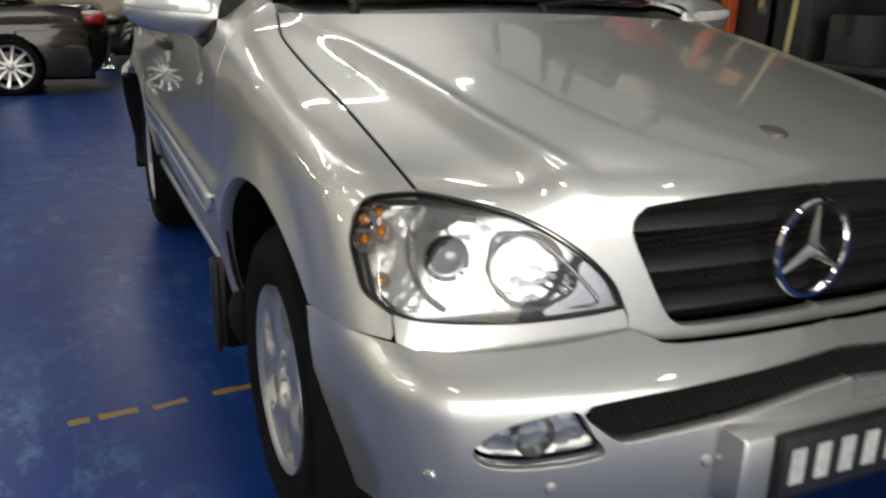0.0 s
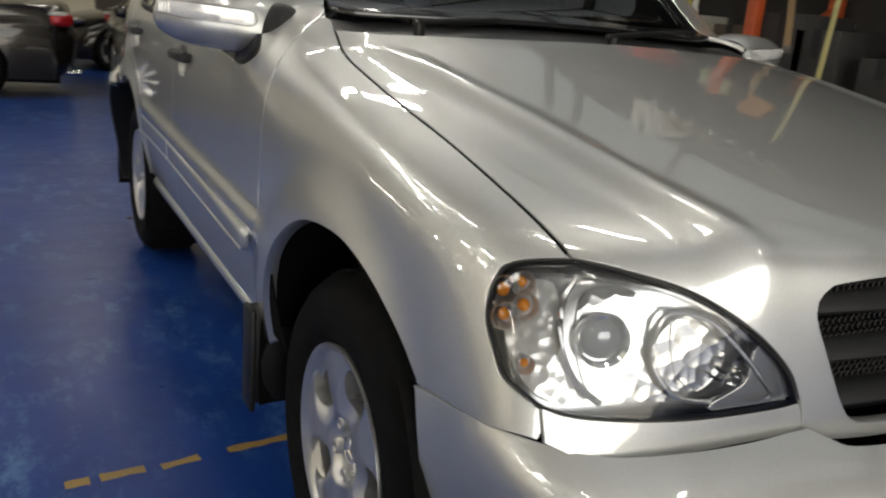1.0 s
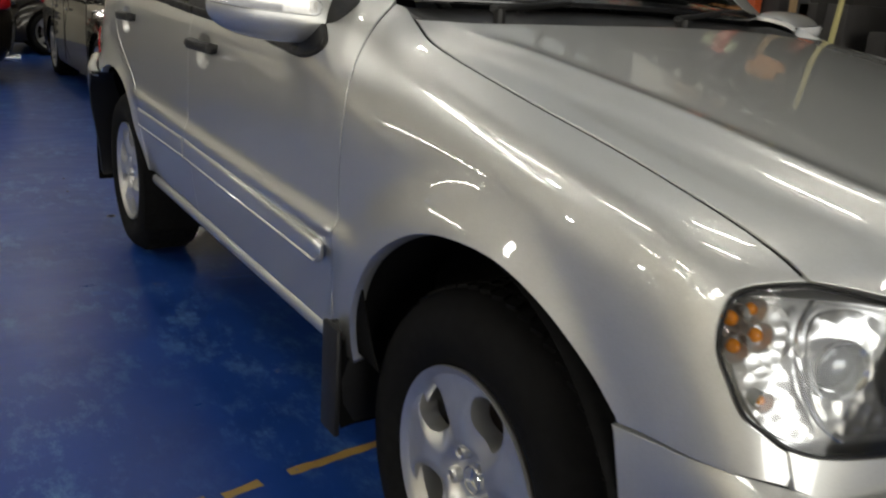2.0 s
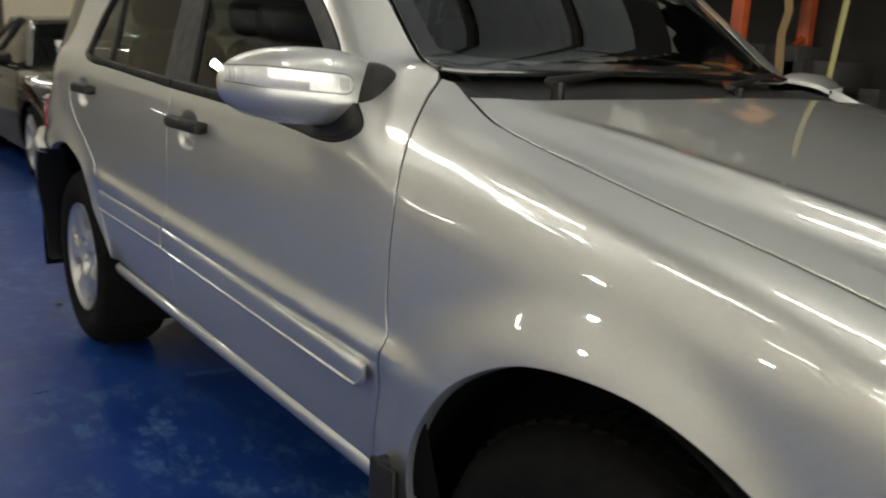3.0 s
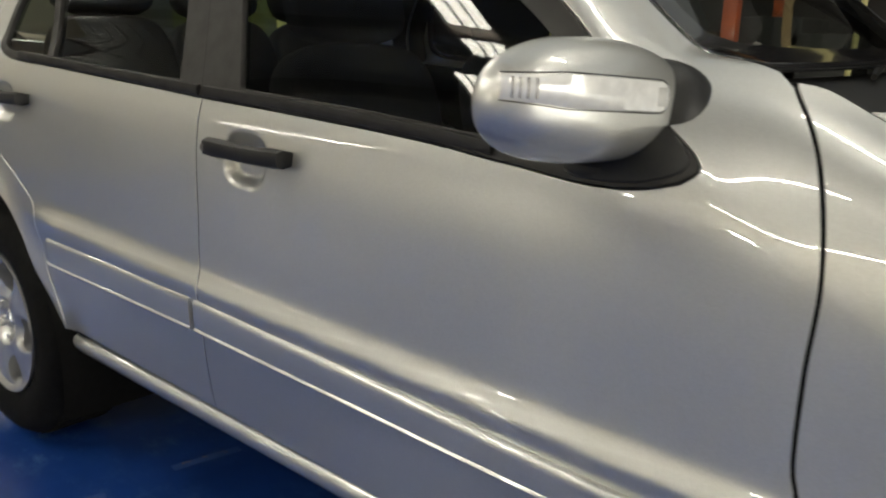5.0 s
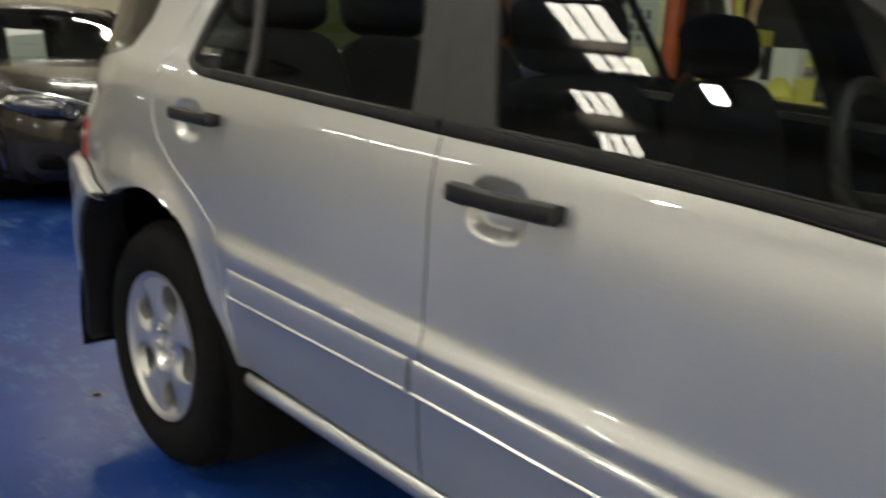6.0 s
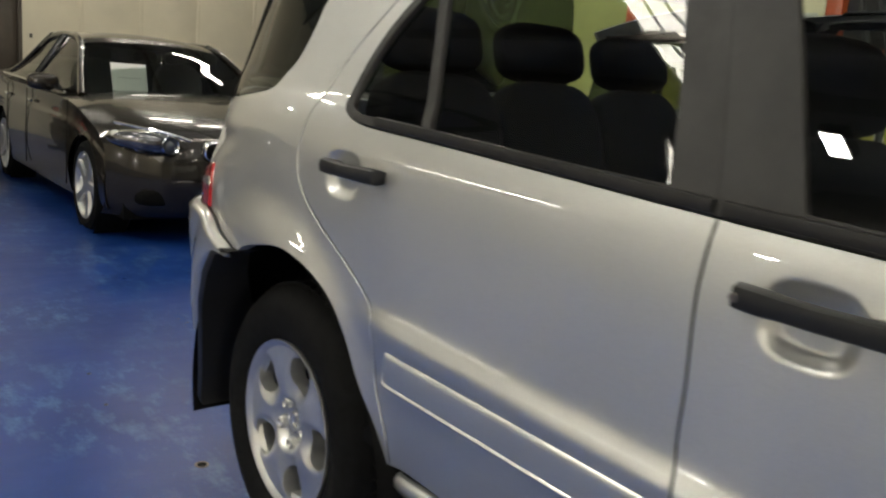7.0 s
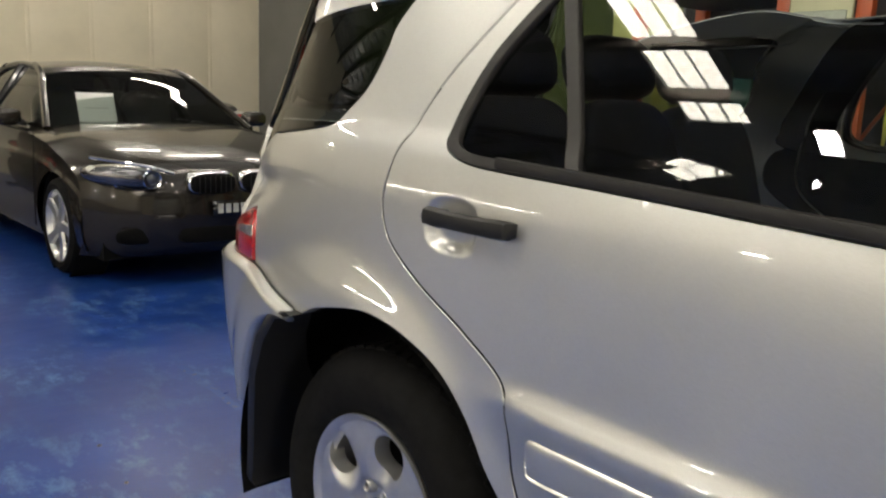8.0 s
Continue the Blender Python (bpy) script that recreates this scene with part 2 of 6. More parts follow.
def sheet(name, loop, d, mat, parent, fun, holes=(), dense=(), h=0.014, gap=0.0038, lift=0.0, edge=0.012, sign=1, label="", lip=0.0016):
    """A panel on the body: its outline and holes, meshed, laid on the body's surface, with rounded edges turned in."""
    key = (name, lift, gap, len(loop), round(float(np.sum(loop)), 6))
    if key in laid:
        return settle(name, *laid[key], sign, mat, parent, label)
    d = np.array(d, float) / np.linalg.norm(d)
    e1 = np.cross((0.0, 0.0, 1.0), d)
    e1 /= np.linalg.norm(e1)
    e2 = np.cross(d, e1)
    flat2 = lambda P: np.stack((P @ e1, P @ e2), 1)
    rings, flats = [], []
    for k, L in enumerate((loop, *holes)):
        L = np.array(L, float)
        keep = np.linalg.norm(L - np.roll(L, 1, 0), axis=1) > 1e-5
        L = L[keep]
        flat = np.abs(L[:, 0]) < 1e-4
        rings.append(turn_out(flat2(L), -gap if k == 0 else gap, flat))
        flats.append(flat)
    mid = np.mean(np.array(loop) @ d)
    outer = rings[0]
    low, high = outer.min(0), outer.max(0)
    gx, gy = np.meshgrid(np.arange(low[0] + h / 2, high[0], h), np.arange(low[1] + h / 2, high[1], h))
    G = np.stack((gx.ravel() + (np.arange(gx.size) // gx.shape[1] % 2) * h * 0.5, gy.ravel()), 1)
    for c in dense:
        c = flat2(np.array([c], float))[0]
        G = G[np.linalg.norm(G - c, axis=1) > 0.115]
        k = np.arange(-0.115, 0.1151, h / 3)
        D = np.stack(np.meshgrid(k, k), 2).reshape(-1, 2)
        D[:, 0] += (np.round(D[:, 1] / (h / 3)) % 2) * h / 6
        G = np.concatenate((G, c + D[np.linalg.norm(D, axis=1) < 0.115]))
    G = G[inside(G, outer)]
    for r in rings[1:]:
        G = G[~inside(G, r)]
    for r in rings:
        near = np.full(len(G), 9.0)
        for i in range(0, len(r), 64):
            near = np.minimum(near, np.min(np.linalg.norm(G[:, None] - r[None, i:i + 64], axis=2), axis=1))
        G = G[near > h * (0.2 if len(dense) else 0.55)]
    V = np.concatenate((*rings, G))
    edges, at = [], 0
    for r in rings:
        edges += [(at + i, at + (i + 1) % len(r)) for i in range(len(r))]
        at += len(r)
    v2, _, faces, *_ = delaunay([Vector(p) for p in V], edges, [], 1, 1e-6)
    v2 = np.array([(p.x, p.y) for p in v2])
    faces = np.array([f for f in faces if len(f) == 3])
    c = v2[faces].mean(1)
    ok = inside(c, outer)
    for r in rings[1:]:
        ok &= ~inside(c, r)
    faces = faces[ok]
    P, found = onto(fun, v2[:, 0:1] * e1 + v2[:, 1:2] * e2 + mid * d, d)
    N = slope(fun, P)
    P = P + N * lift
    P, N = list(P), list(N)
    quads, at = [], 0
    for k, r in enumerate(rings):
        m, flat = len(r), flats[k]
        ring = np.array(P[at:at + m])
        nn = np.array(N[at:at + m])
        tan = np.roll(ring, -1, 0) - np.roll(ring, 1, 0)
        out = np.cross(tan, nn)
        out /= np.maximum(np.linalg.norm(out, axis=1, keepdims=True), 1e-9)
        centre = ring.mean(0)
        area = 0.5 * np.sum(r[:, 0] * np.roll(r[:, 1], -1) - np.roll(r[:, 0], -1) * r[:, 1])
        if (area > 0) != (k == 0):
            out = -out
        base = len(P)
        P += list(ring + out * lip * 0.7 - nn * lip) + list(ring + out * lip - nn * (lip + edge))
        mixn = nn * 0.5 + out
        N += list(mixn / np.linalg.norm(mixn, axis=1, keepdims=True)) + list(out)
        for i in range(m):
            j = (i + 1) % m
            if flat[i] and flat[j]:
                continue
            quads += [(at + i, at + j, base + j, base + i), (base + i, base + j, base + m + j, base + m + i)]
        at += m
    P, N = np.array(P), np.array(N)
    laid[key] = (P, N, [tuple(int(i) for i in f) for f in faces] + quads)
    return settle(name, *laid[key], sign, mat, parent, label)




# ---- the shape of the silver car ----
CX = 0.90                     # the car's centre line; its near flank lies at x = 0, its nose towards -y


def spline(*knots):
    """Natural cubic through (a, b) knots, straight beyond its ends."""
    xs, ys = np.array([k[0] for k in knots], float), np.array([k[1] for k in knots], float)
    n, h = len(xs), np.diff(xs)
    A, r = np.eye(n), np.zeros(n)
    for i in range(1, n - 1):
        A[i, i - 1:i + 2] = h[i - 1], 2 * (h[i - 1] + h[i]), h[i]
        r[i] = 6 * ((ys[i + 1] - ys[i]) / h[i] - (ys[i] - ys[i - 1]) / h[i - 1])
    m = np.linalg.solve(A, r)

    def at(x):
        x = np.asarray(x, float)
        c = np.clip(x, xs[0], xs[-1])
        i = np.clip(np.searchsorted(xs, c) - 1, 0, n - 2)
        a, b, d = xs[i + 1] - c, c - xs[i], h[i]
        y = (m[i] * a ** 3 + m[i + 1] * b ** 3) / (6 * d) + (ys[i] / d - m[i] * d / 6) * a + (ys[i + 1] / d - m[i + 1] * d / 6) * b
        s0 = (ys[1] - ys[0]) / h[0] - h[0] * m[1] / 6
        s1 = (ys[-1] - ys[-2]) / h[-1] + h[-1] * m[-2] / 6
        return y + np.where(x < xs[0], (x - xs[0]) * s0, 0) + np.where(x > xs[-1], (x - xs[-1]) * s1, 0)
    return at


def smax(a, b, k):
    return 0.5 * (a + b + np.sqrt((a - b) ** 2 + k * k)) - 0.0


def smin(a, b, k):
    return -smax(-a, -b, k)


def step(x, a, b):
    t = np.clip((x - a) / (b - a), 0, 1)
    return t * t * t * (t * (6 * t - 15) + 10)


flank = spline((0.22, 0.84), (0.32, 0.858), (0.44, 0.885), (0.55, 0.908), (0.66, 0.923), (0.74, 0.929), (0.80, 0.928),
               (0.88, 0.925), (0.98, 0.921), (1.05, 0.914), (1.10, 0.902), (1.16, 0.872), (1.22, 0.82))
nose_in = spline((-0.9, -0.055), (-0.6, -0.02), (-0.3, -0.004), (0.0, 0.0), (0.6, 0.0), (1.6, 0.0), (2.6, 0.0), (3.0, -0.008), (3.2, -0.03), (3.4, -0.08), (3.6, -0.17))
plan = spline((0, -0.765), (0.25, -0.752), (0.47, -0.712), (0.60, -0.695), (0.75, -0.680), (0.87, -0.655), (0.97, -0.625))
puff = spline((0.20, 0.03), (0.30, 0.072), (0.40, 0.098), (0.50, 0.108), (0.58, 0.105), (0.635, 0.088), (0.675, 0.045), (0.70, 0.012), (0.74, -0.03))
hood_mid = spline((-0.95, 0.83), (-0.80, 0.937), (-0.70, 0.976), (-0.5, 1.028), (0.0, 1.123), (0.5, 1.210), (0.7, 1.235), (1.2, 1.27))
crease = spline((-0.75, 0.45), (-0.60, 0.53), (-0.2, 0.60), (0.3, 0.66), (0.6, 0.69))
tail_in = spline((2.4, 0.0), (2.7, 0.0), (2.9, 0.006), (3.1, 0.030), (3.3, 0.085), (3.5, 0.18))
WHEELS = ((0.0, 0.36), (2.82, 0.36))


def side(y, z):
    """Half the width of the lower body."""
    zz = z - 0.035 * np.clip((z - 0.44) / 0.56, 0, 1.2) * (y - 1.6)
    w = flank(zz) + nose_in(y) - tail_in(y) * step(z, 0.86, 1.15)
    k = (zz - 0.744) / np.where(zz > 0.744, 0.024, 0.050)
    w = w + 0.019 * np.exp(-k * k) * step(y, 0.22, 0.55) * (1 - step(y, 2.2, 2.5))
    for wy, wz in WHEELS:
        r = np.hypot(y - wy, z - wz)
        w = w + 0.026 * (1 - step(r, 0.44, 0.60)) * step(z, 0.2, 0.5)
    for hy, hz in ((1.505, 1.006), (2.505, 1.022)):
        w = w - 0.020 * (1 - step((np.abs((y - hy) / 0.070) ** 3 + np.abs((z - hz + 0.004) / 0.054) ** 3) ** (1 / 3), 0.50, 1.0))
    return w


def lower(u, y, z):
    s = u - side(y, z)
    top = np.where(y < 9, hood(u, y), 0)
    t = (z - top) * 0.95
    f = plan(u) + 0.42 * np.clip(u / 0.8, 0, 1.2) ** 4 * (z - 0.72) - y
    b = y - (3.66 - 0.06 * (z - 0.7))
    return smax(smax(smax(s, f, 0.075), t, 0.055), b, 0.10)


def hood(u, y):
    h = hood_mid(y) - 0.042 * (u / 0.74) ** 2
    h = h - 0.014 * step(u - crease(y), -0.01, 0.09) + 0.008 * np.exp(-((u - crease(y)) / 0.032) ** 2) * (1 - step(y, 0.1, 0.45))
    h = h + 0.035 * step(y, 0.36, 0.62) * step(u, 0.58, 0.74)
    deck = 1.22
    k = step(y, 0.56, 0.82)
    return h * (1 - k) + deck * k


def green(u, y, z):
    v = z - 1.10
    s = u - (0.900 - 0.36 * v - 0.10 * v ** 2) + 6.0 * np.maximum(1.085 - z, 0) ** 2
    w = (0.57 + 0.16 * u * u + 1.30 * (z - 1.16)) - y
    b = y - (3.62 - 0.42 * (z - 1.1))
    t = z - (1.72 - 0.06 * u * u - 0.03 * (y - 2.0) ** 2)
    s = s + tail_in(y)
    return smax(smax(smax(s, w * 0.6, 0.035), t, 0.10), b, 0.08)


def bumper(u, y, z):
    u = widen(u)
    s = u - side(y, z) - 0.006
    f = plan(u) - puff(z) - y
    return smax(s, f, 0.13)


def widen(u):
    return u + 0.03 * (u / 0.9) ** 2


def body(u, y, z):
    u = widen(u)
    return smin(lower(u, y, z), green(u, y, z), 0.006 + 0.026 * (1 - step(y, 0.6, 0.9)))


# ---- the silver car ----
car = thing("car", "silver four-wheel-drive estate car with black door handles, on blue floor", "car", (0, 0, 0))


def yz(points):
    """Outline points of the flank, given as (y, z)."""
    return [(0.9, y, z) for y, z in points]


def flank_line(points, closed=False, sharp=(), gap=0.012):
    return smooth_line(yz(points), gap, closed, sharp)


def chain(*lines):
    return np.concatenate([np.array(l) for l in lines])


HOOD_GAP = snap(body, smooth_line([(0.715, 0.485, 1.172), (0.742, 0.30, 1.118), (0.752, 0.03, 1.064), (0.752, -0.20, 1.022), (0.753, -0.40, 0.982), (0.748, -0.515, 0.950), (0.734, -0.580, 0.917)]))
LAMP_OUT = snap(body, smooth_line([(0.734, -0.580, 0.917), (0.800, -0.540, 0.904), (0.823, -0.534, 0.884), (0.838, -0.543, 0.838), (0.838, -0.572, 0.797), (0.832, -0.594, 0.768), (0.816, -0.620, 0.752), (0.797, -0.639, 0.738)], 0.008))
LAMP_LOW = snap(body, smooth_line([(0.797, -0.639, 0.738), (0.76, -0.657, 0.728), (0.69, -0.674, 0.720), (0.60, -0.687, 0.715), (0.53, -0.694, 0.716), (0.45, -0.708, 0.722), (0.410, -0.716, 0.729)], 0.008))
LAMP_IN = snap(body, smooth_line([(0.410, -0.716, 0.729), (0.436, -0.707, 0.776), (0.499, -0.688, 0.832), (0.585, -0.656, 0.882), (0.673, -0.616, 0.907), (0.734, -0.580, 0.917)], 0.008))
SEAM = smooth_line([(0.895, -0.440, 0.697), (0.872, -0.541, 0.700), (0.829, -0.619, 0.699), (0.796, -0.652, 0.695), (0.740, -0.684, 0.687), (0.660, -0.705, 0.685), (0.53, -0.718, 0.689), (0.397, -0.729, 0.700)], 0.010)
SEAM_NOSE = smooth_line([(0.397, -0.729, 0.700), (0.370, -0.749, 0.689), (0.332, -0.767, 0.681), (0.18, -0.785, 0.682), (0.0, -0.79, 0.684)], 0.010)
FRONT_ARCH = [(-0.445, 0.697), (-0.374, 0.750), (-0.262, 0.803), (-0.14, 0.834), (-0.02, 0.835), (0.085, 0.817), (0.172, 0.779), (0.245, 0.728), (0.302, 0.665), (0.343, 0.60), (0.371, 0.52), (0.385, 0.435)]
REAR_ARCH = [(2.292, 0.455), (2.328, 0.545), (2.387, 0.630), (2.445, 0.718), (2.535, 0.784), (2.690, 0.823), (2.846, 0.802), (2.925, 0.772)]
MID_GAP = [(1.664, 0.462), (1.661, 0.58), (1.655, 0.675), (1.636, 0.735), (1.650, 0.80), (1.652, 0.88), (1.660, 1.0), (1.656, 1.112)]
REAR_GAP = [(2.288, 0.470), (2.302, 0.55), (2.334, 0.645), (2.345, 0.735), (2.360, 0.788), (2.458, 0.846), (2.580, 0.906), (2.664, 0.968), (2.690, 1.030), (2.686, 1.09), (2.668, 1.18), (2.622, 1.295), (2.571, 1.381), (2.50, 1.49), (2.43, 1.59)]
BELT = [(1.656, 1.112), (1.40, 1.108), (1.10, 1.098), (0.90, 1.081), (0.79, 1.069), (0.70, 1.073), (0.642, 1.092)]
PILLAR_IN = [(0.642, 1.092), (0.622, 1.115), (0.628, 1.140), (0.652, 1.163), (0.712, 1.204), (0.798, 1.263), (0.855, 1.316), (1.01, 1.425), (1.20, 1.55)]
WINDOW_TAIL = [(2.40, 1.136), (2.485, 1.144), (2.535, 1.165), (2.556, 1.20), (2.550, 1.255), (2.527, 1.335), (2.497, 1.40), (2.44, 1.49), (2.37, 1.585)]

WING_GAP = snap(body, smooth_line([(0.872, 0.530, 0.450), (0.88, 0.508, 0.54), (0.90, 0.475, 0.66), (0.91, 0.452, 0.745), (0.90, 0.464, 0.80), (0.89, 0.467, 0.90), (0.882, 0.466, 1.0), (0.852, 0.487, 1.09), (0.80, 0.520, 1.15), (0.715, 0.578, 1.20)]))

for sign in (1, -1):
    # front wing
    loop = chain(HOOD_GAP[:-1], LAMP_OUT[:-1], snap(body, smooth_line([(0.797, -0.639, 0.738), (0.796, -0.650, 0.697)]))[:-1],
                 snap(body, SEAM[::-1][[i for i, p in enumerate(SEAM[::-1]) if p[0] > 0.80]]),
                 snap(body, flank_line(FRONT_ARCH))[1:], snap(body, flank_line([(0.385, 0.435), (0.530, 0.450)]))[1:-1],
                 WING_GAP[:-1],
                 snap(body, smooth_line([(0.715, 0.575, 1.20), (0.705, 0.54, 1.19), (0.715, 0.485, 1.172)]))[:-1])
    sheet("front_wing", loop, (0.80, -0.38, 0.46), SILVER, car, body, edge=0.03, sign=sign)
    # strip under the headlight
    low = SEAM[[i for i, p in enumerate(SEAM) if p[0] <= 0.797]]
    low = low - np.outer(0.015 * np.clip((0.797 - low[:, 0]) / 0.06, 0, 1), (0, 0, 1))
    loop = chain(LAMP_LOW[:-1], snap(body, smooth_line([(0.410, -0.716, 0.729), (0.398, -0.722, 0.704)]))[:-1], snap(body, low[::-1]))
    sheet("lamp_strip", loop, (0.3, -0.95, 0.0), SILVER, car, body, h=0.01, gap=0.0012, sign=sign)
    # doors
    loop = chain(WING_GAP[:-1],
                 snap(body, smooth_line([(0.70, 0.60, 1.212), (0.66, 0.70, 1.245), (0.645, 0.80, 1.31), (0.62, 0.98, 1.43), (0.58, 1.16, 1.56)])),
                 snap(body, flank_line(PILLAR_IN[::-1]))[:-1], snap(body, flank_line(BELT[::-1]))[:-1],
                 snap(body, flank_line(MID_GAP[::-1]))[:-1], snap(body, flank_line([(1.664, 0.462), (1.1, 0.455), (0.530, 0.450)]))[:-1])
    door = sheet("front_door", loop, (0.95, -0.22, 0.22), SILVER, car, body, sign=sign, h=0.012, dense=((0.92, 1.505, 1.006),))
    loop = chain(flank_line(MID_GAP)[:-1], flank_line([(1.656, 1.112), (2.0, 1.122), (2.25, 1.131), *WINDOW_TAIL])[:-1], flank_line([(2.37, 1.585), (2.43, 1.59)])[:-1],
                 flank_line(REAR_GAP[::-1])[:-1], flank_line([(2.288, 0.470), (1.664, 0.462)])[:-1])
    back_door = sheet("rear_door", snap(body, loop), (1, 0, 0.15), SILVER, car, body, sign=sign, h=0.012, dense=((0.92, 2.505, 1.022),))
    # rear quarter
    quarter = [(2.82, 1.42), (2.812, 1.370), (2.835, 1.308), (2.880, 1.252), (2.945, 1.216), (3.06, 1.194), (3.20, 1.180), (3.30, 1.176), (3.36, 1.18), (3.33, 1.22), (3.26, 1.42)]
    loop = chain(flank_line(REAR_GAP)[:-1], flank_line([(2.43, 1.59), (2.62, 1.60), (2.74, 1.50), (2.80, 1.42), *quarter[1:8], (3.42, 1.10), (3.42, 0.99), (3.28, 0.985), (3.245, 0.93), (3.235, 0.825)], sharp=(1, 12, 13, 14, 16))[:-1],
                 flank_line([(3.235, 0.825), (3.16, 0.813), (3.04, 0.793), (2.925, 0.772)])[:-1], flank_line(REAR_ARCH[::-1])[:-1], flank_line([(2.292, 0.455), (2.288, 0.470)])[:-1])
    sheet("rear_quarter", snap(body, loop), (0.95, 0.22, 0.2), SILVER, car, body, edge=0.03, sign=sign)
    loop = snap(body, flank_line([(2.80, 1.42), *quarter[1:8], (3.40, 1.12), (3.30, 1.35), (3.22, 1.50), (2.76, 1.50)], closed=True, sharp=(0, 9, 10)))
    sheet("quarter_window", loop, (0.95, 0.25, 0.2), PRIVACY, car, body, lift=-0.002, sign=sign, label="dark tinted rear side window")
    # black frames round the door windows, and the panes
    hole = [(1.545, 1.142), (1.2, 1.132), (0.95, 1.118), (0.84, 1.124), (0.80, 1.155), (0.83, 1.222), (0.90, 1.292), (1.06, 1.40), (1.28, 1.52), (1.40, 1.55), (1.70, 1.56), (1.625, 1.36), (1.56, 1.18)]
    ring = chain(flank_line([(1.656, 1.112), *BELT[1:]])[:-1], flank_line(PILLAR_IN)[:-1], flank_line([(1.20, 1.55), (1.35, 1.60), (1.80, 1.62)])[:-1], flank_line([(1.80, 1.62), (1.725, 1.36), (1.656, 1.112)])[:-1])
    hole = snap(body, flank_line(hole, True, sharp=(0, 9, 10)))
    sheet("front_window_frame", snap(body, ring), (0.95, -0.1, 0.25), TRIM, door, body, holes=(hole,), lift=0.003, gap=0.001, sign=sign, label="matt black window frame")
    sheet("front_window", hole, (0.95, -0.1, 0.25), GLASS, door, body, lift=-0.008, gap=-0.004, h=0.03, edge=0.002, sign=sign, label="clear window pane")
    ring = chain(flank_line([(1.656, 1.112), (1.725, 1.36), (1.80, 1.62)])[:-1], flank_line([(1.80, 1.62), (2.30, 1.62), (2.37, 1.585)], sharp=(1,))[:-1], flank_line(WINDOW_TAIL[::-1])[:-1], flank_line([(2.40, 1.136), (2.25, 1.131), (2.0, 1.122), (1.656, 1.112)])[:-1])
    hole = snap(body, flank_line([(1.742, 1.145), (2.0, 1.150), (2.260, 1.158), (2.315, 1.318), (2.374, 1.49), (2.32, 1.565), (1.87, 1.56), (1.80, 1.36)], True, sharp=(0, 2, 4, 5, 6)))
    vent = snap(body, flank_line([(2.286, 1.160), (2.42, 1.163), (2.498, 1.174), (2.533, 1.21), (2.526, 1.265), (2.502, 1.34), (2.470, 1.40), (2.422, 1.476), (2.406, 1.50), (2.345, 1.332)], True, sharp=(0, 8)))
    sheet("rear_window_frame", snap(body, ring), (0.95, 0, 0.25), TRIM, back_door, body, holes=(hole, vent), lift=0.003, gap=0.001, sign=sign, label="matt black window frame")
    sheet("rear_window", hole, (0.95, 0, 0.25), GLASS, back_door, body, lift=-0.008, gap=-0.004, h=0.03, edge=0.002, sign=sign, label="clear window pane")
    sheet("vent_window", vent, (0.95, 0, 0.25), GLASS, back_door, body, lift=-0.008, gap=-0.004, h=0.03, edge=0.002, sign=sign, label="small fixed window pane")
    # strips along the foot of the windows
    for owner, pts in ((door, [(0.93, 1.100), (1.15, 1.113), (1.40, 1.121), (1.648, 1.125)]), (back_door, [(1.664, 1.125), (2.0, 1.135), (2.25, 1.144), (2.42, 1.151)])):
        P = snap(body, flank_line(pts, gap=0.03))
        P = P + slope(body, P) * 0.004
        bm = sweep([(0.0, -0.011), (0.006, -0.009), (0.0075, 0.0), (0.005, 0.009), (-0.002, 0.012), (-0.004, 0.0)], [((CX - sign * p[0], p[1], p[2]), (-sign, 0, 0.2), (0, 0, 1), 1) for p in P])
        part("belt_strip", bm, TRIM, owner, "dark window waist strip", smooth=50)
    # black corner behind the mirror
    corner = snap(body, flank_line([(0.656, 1.099), (0.636, 1.118), (0.642, 1.139), (0.664, 1.160), (0.722, 1.200), (0.775, 1.236), (0.792, 1.20), (0.784, 1.14), (0.80, 1.098), (0.795, 1.079), (0.71, 1.082)], True, sharp=(5,)))
    sheet("mirror_corner", corner, (0.95, -0.1, 0.25), BLACK, door, body, lift=0.007, gap=0.0, edge=0.008, sign=sign, lip=0.003, label="black plastic window corner")
    # side mouldings: a flat strip with a rounded top edge and a bead along its foot
    for owner, y0, y1, blunt in ((door, 0.508, 1.650, 0), (back_door, 1.666, 2.300, 1)):
        rows = []
        for y in np.linspace(y0, y1, 60):
            zt = float(np.interp(y, [0.5, 1.02, 1.65, 2.3], [0.690, 0.706, 0.724, 0.724]))
            zb = float(np.interp(y, [0.5, 1.02, 1.65, 2.3], [0.640, 0.648, 0.659, 0.657]))
            r = min(1, (y - y0) / 0.012 if not blunt else (y1 - y) / 0.022)
            k = math.sqrt(max(0.0, 1 - (1 - r) ** 2)) * 0.9 + 0.1
            u = float(snap(body, [(0.92, y, 0.69)])[0, 0])
            zb2 = zb + (1 - k) * 0.022
            zt2 = zt - (1 - k) * 0.008
            pts = [(-0.006, zt2), (0.006, zt2 - 0.0005), (0.0105, zt2 - 0.003), (0.0130, zt2 - 0.008), (0.0135, zt2 - 0.014), (0.0120, zb2 + 0.012), (0.0105, zb2 + 0.006), (0.0125, zb2 + 0.0045), (0.0140, zb2 + 0.002), (0.0125, zb2 - 0.0012), (0.004, zb2 - 0.002), (-0.006, zb2 - 0.002)]
            rows.append([(CX - sign * (u + a * (0.35 + 0.65 * k)), y, z) for a, z in pts])
        bm = bmesh.new()
        V = [[bm.verts.new(q) for q in row] for row in rows]
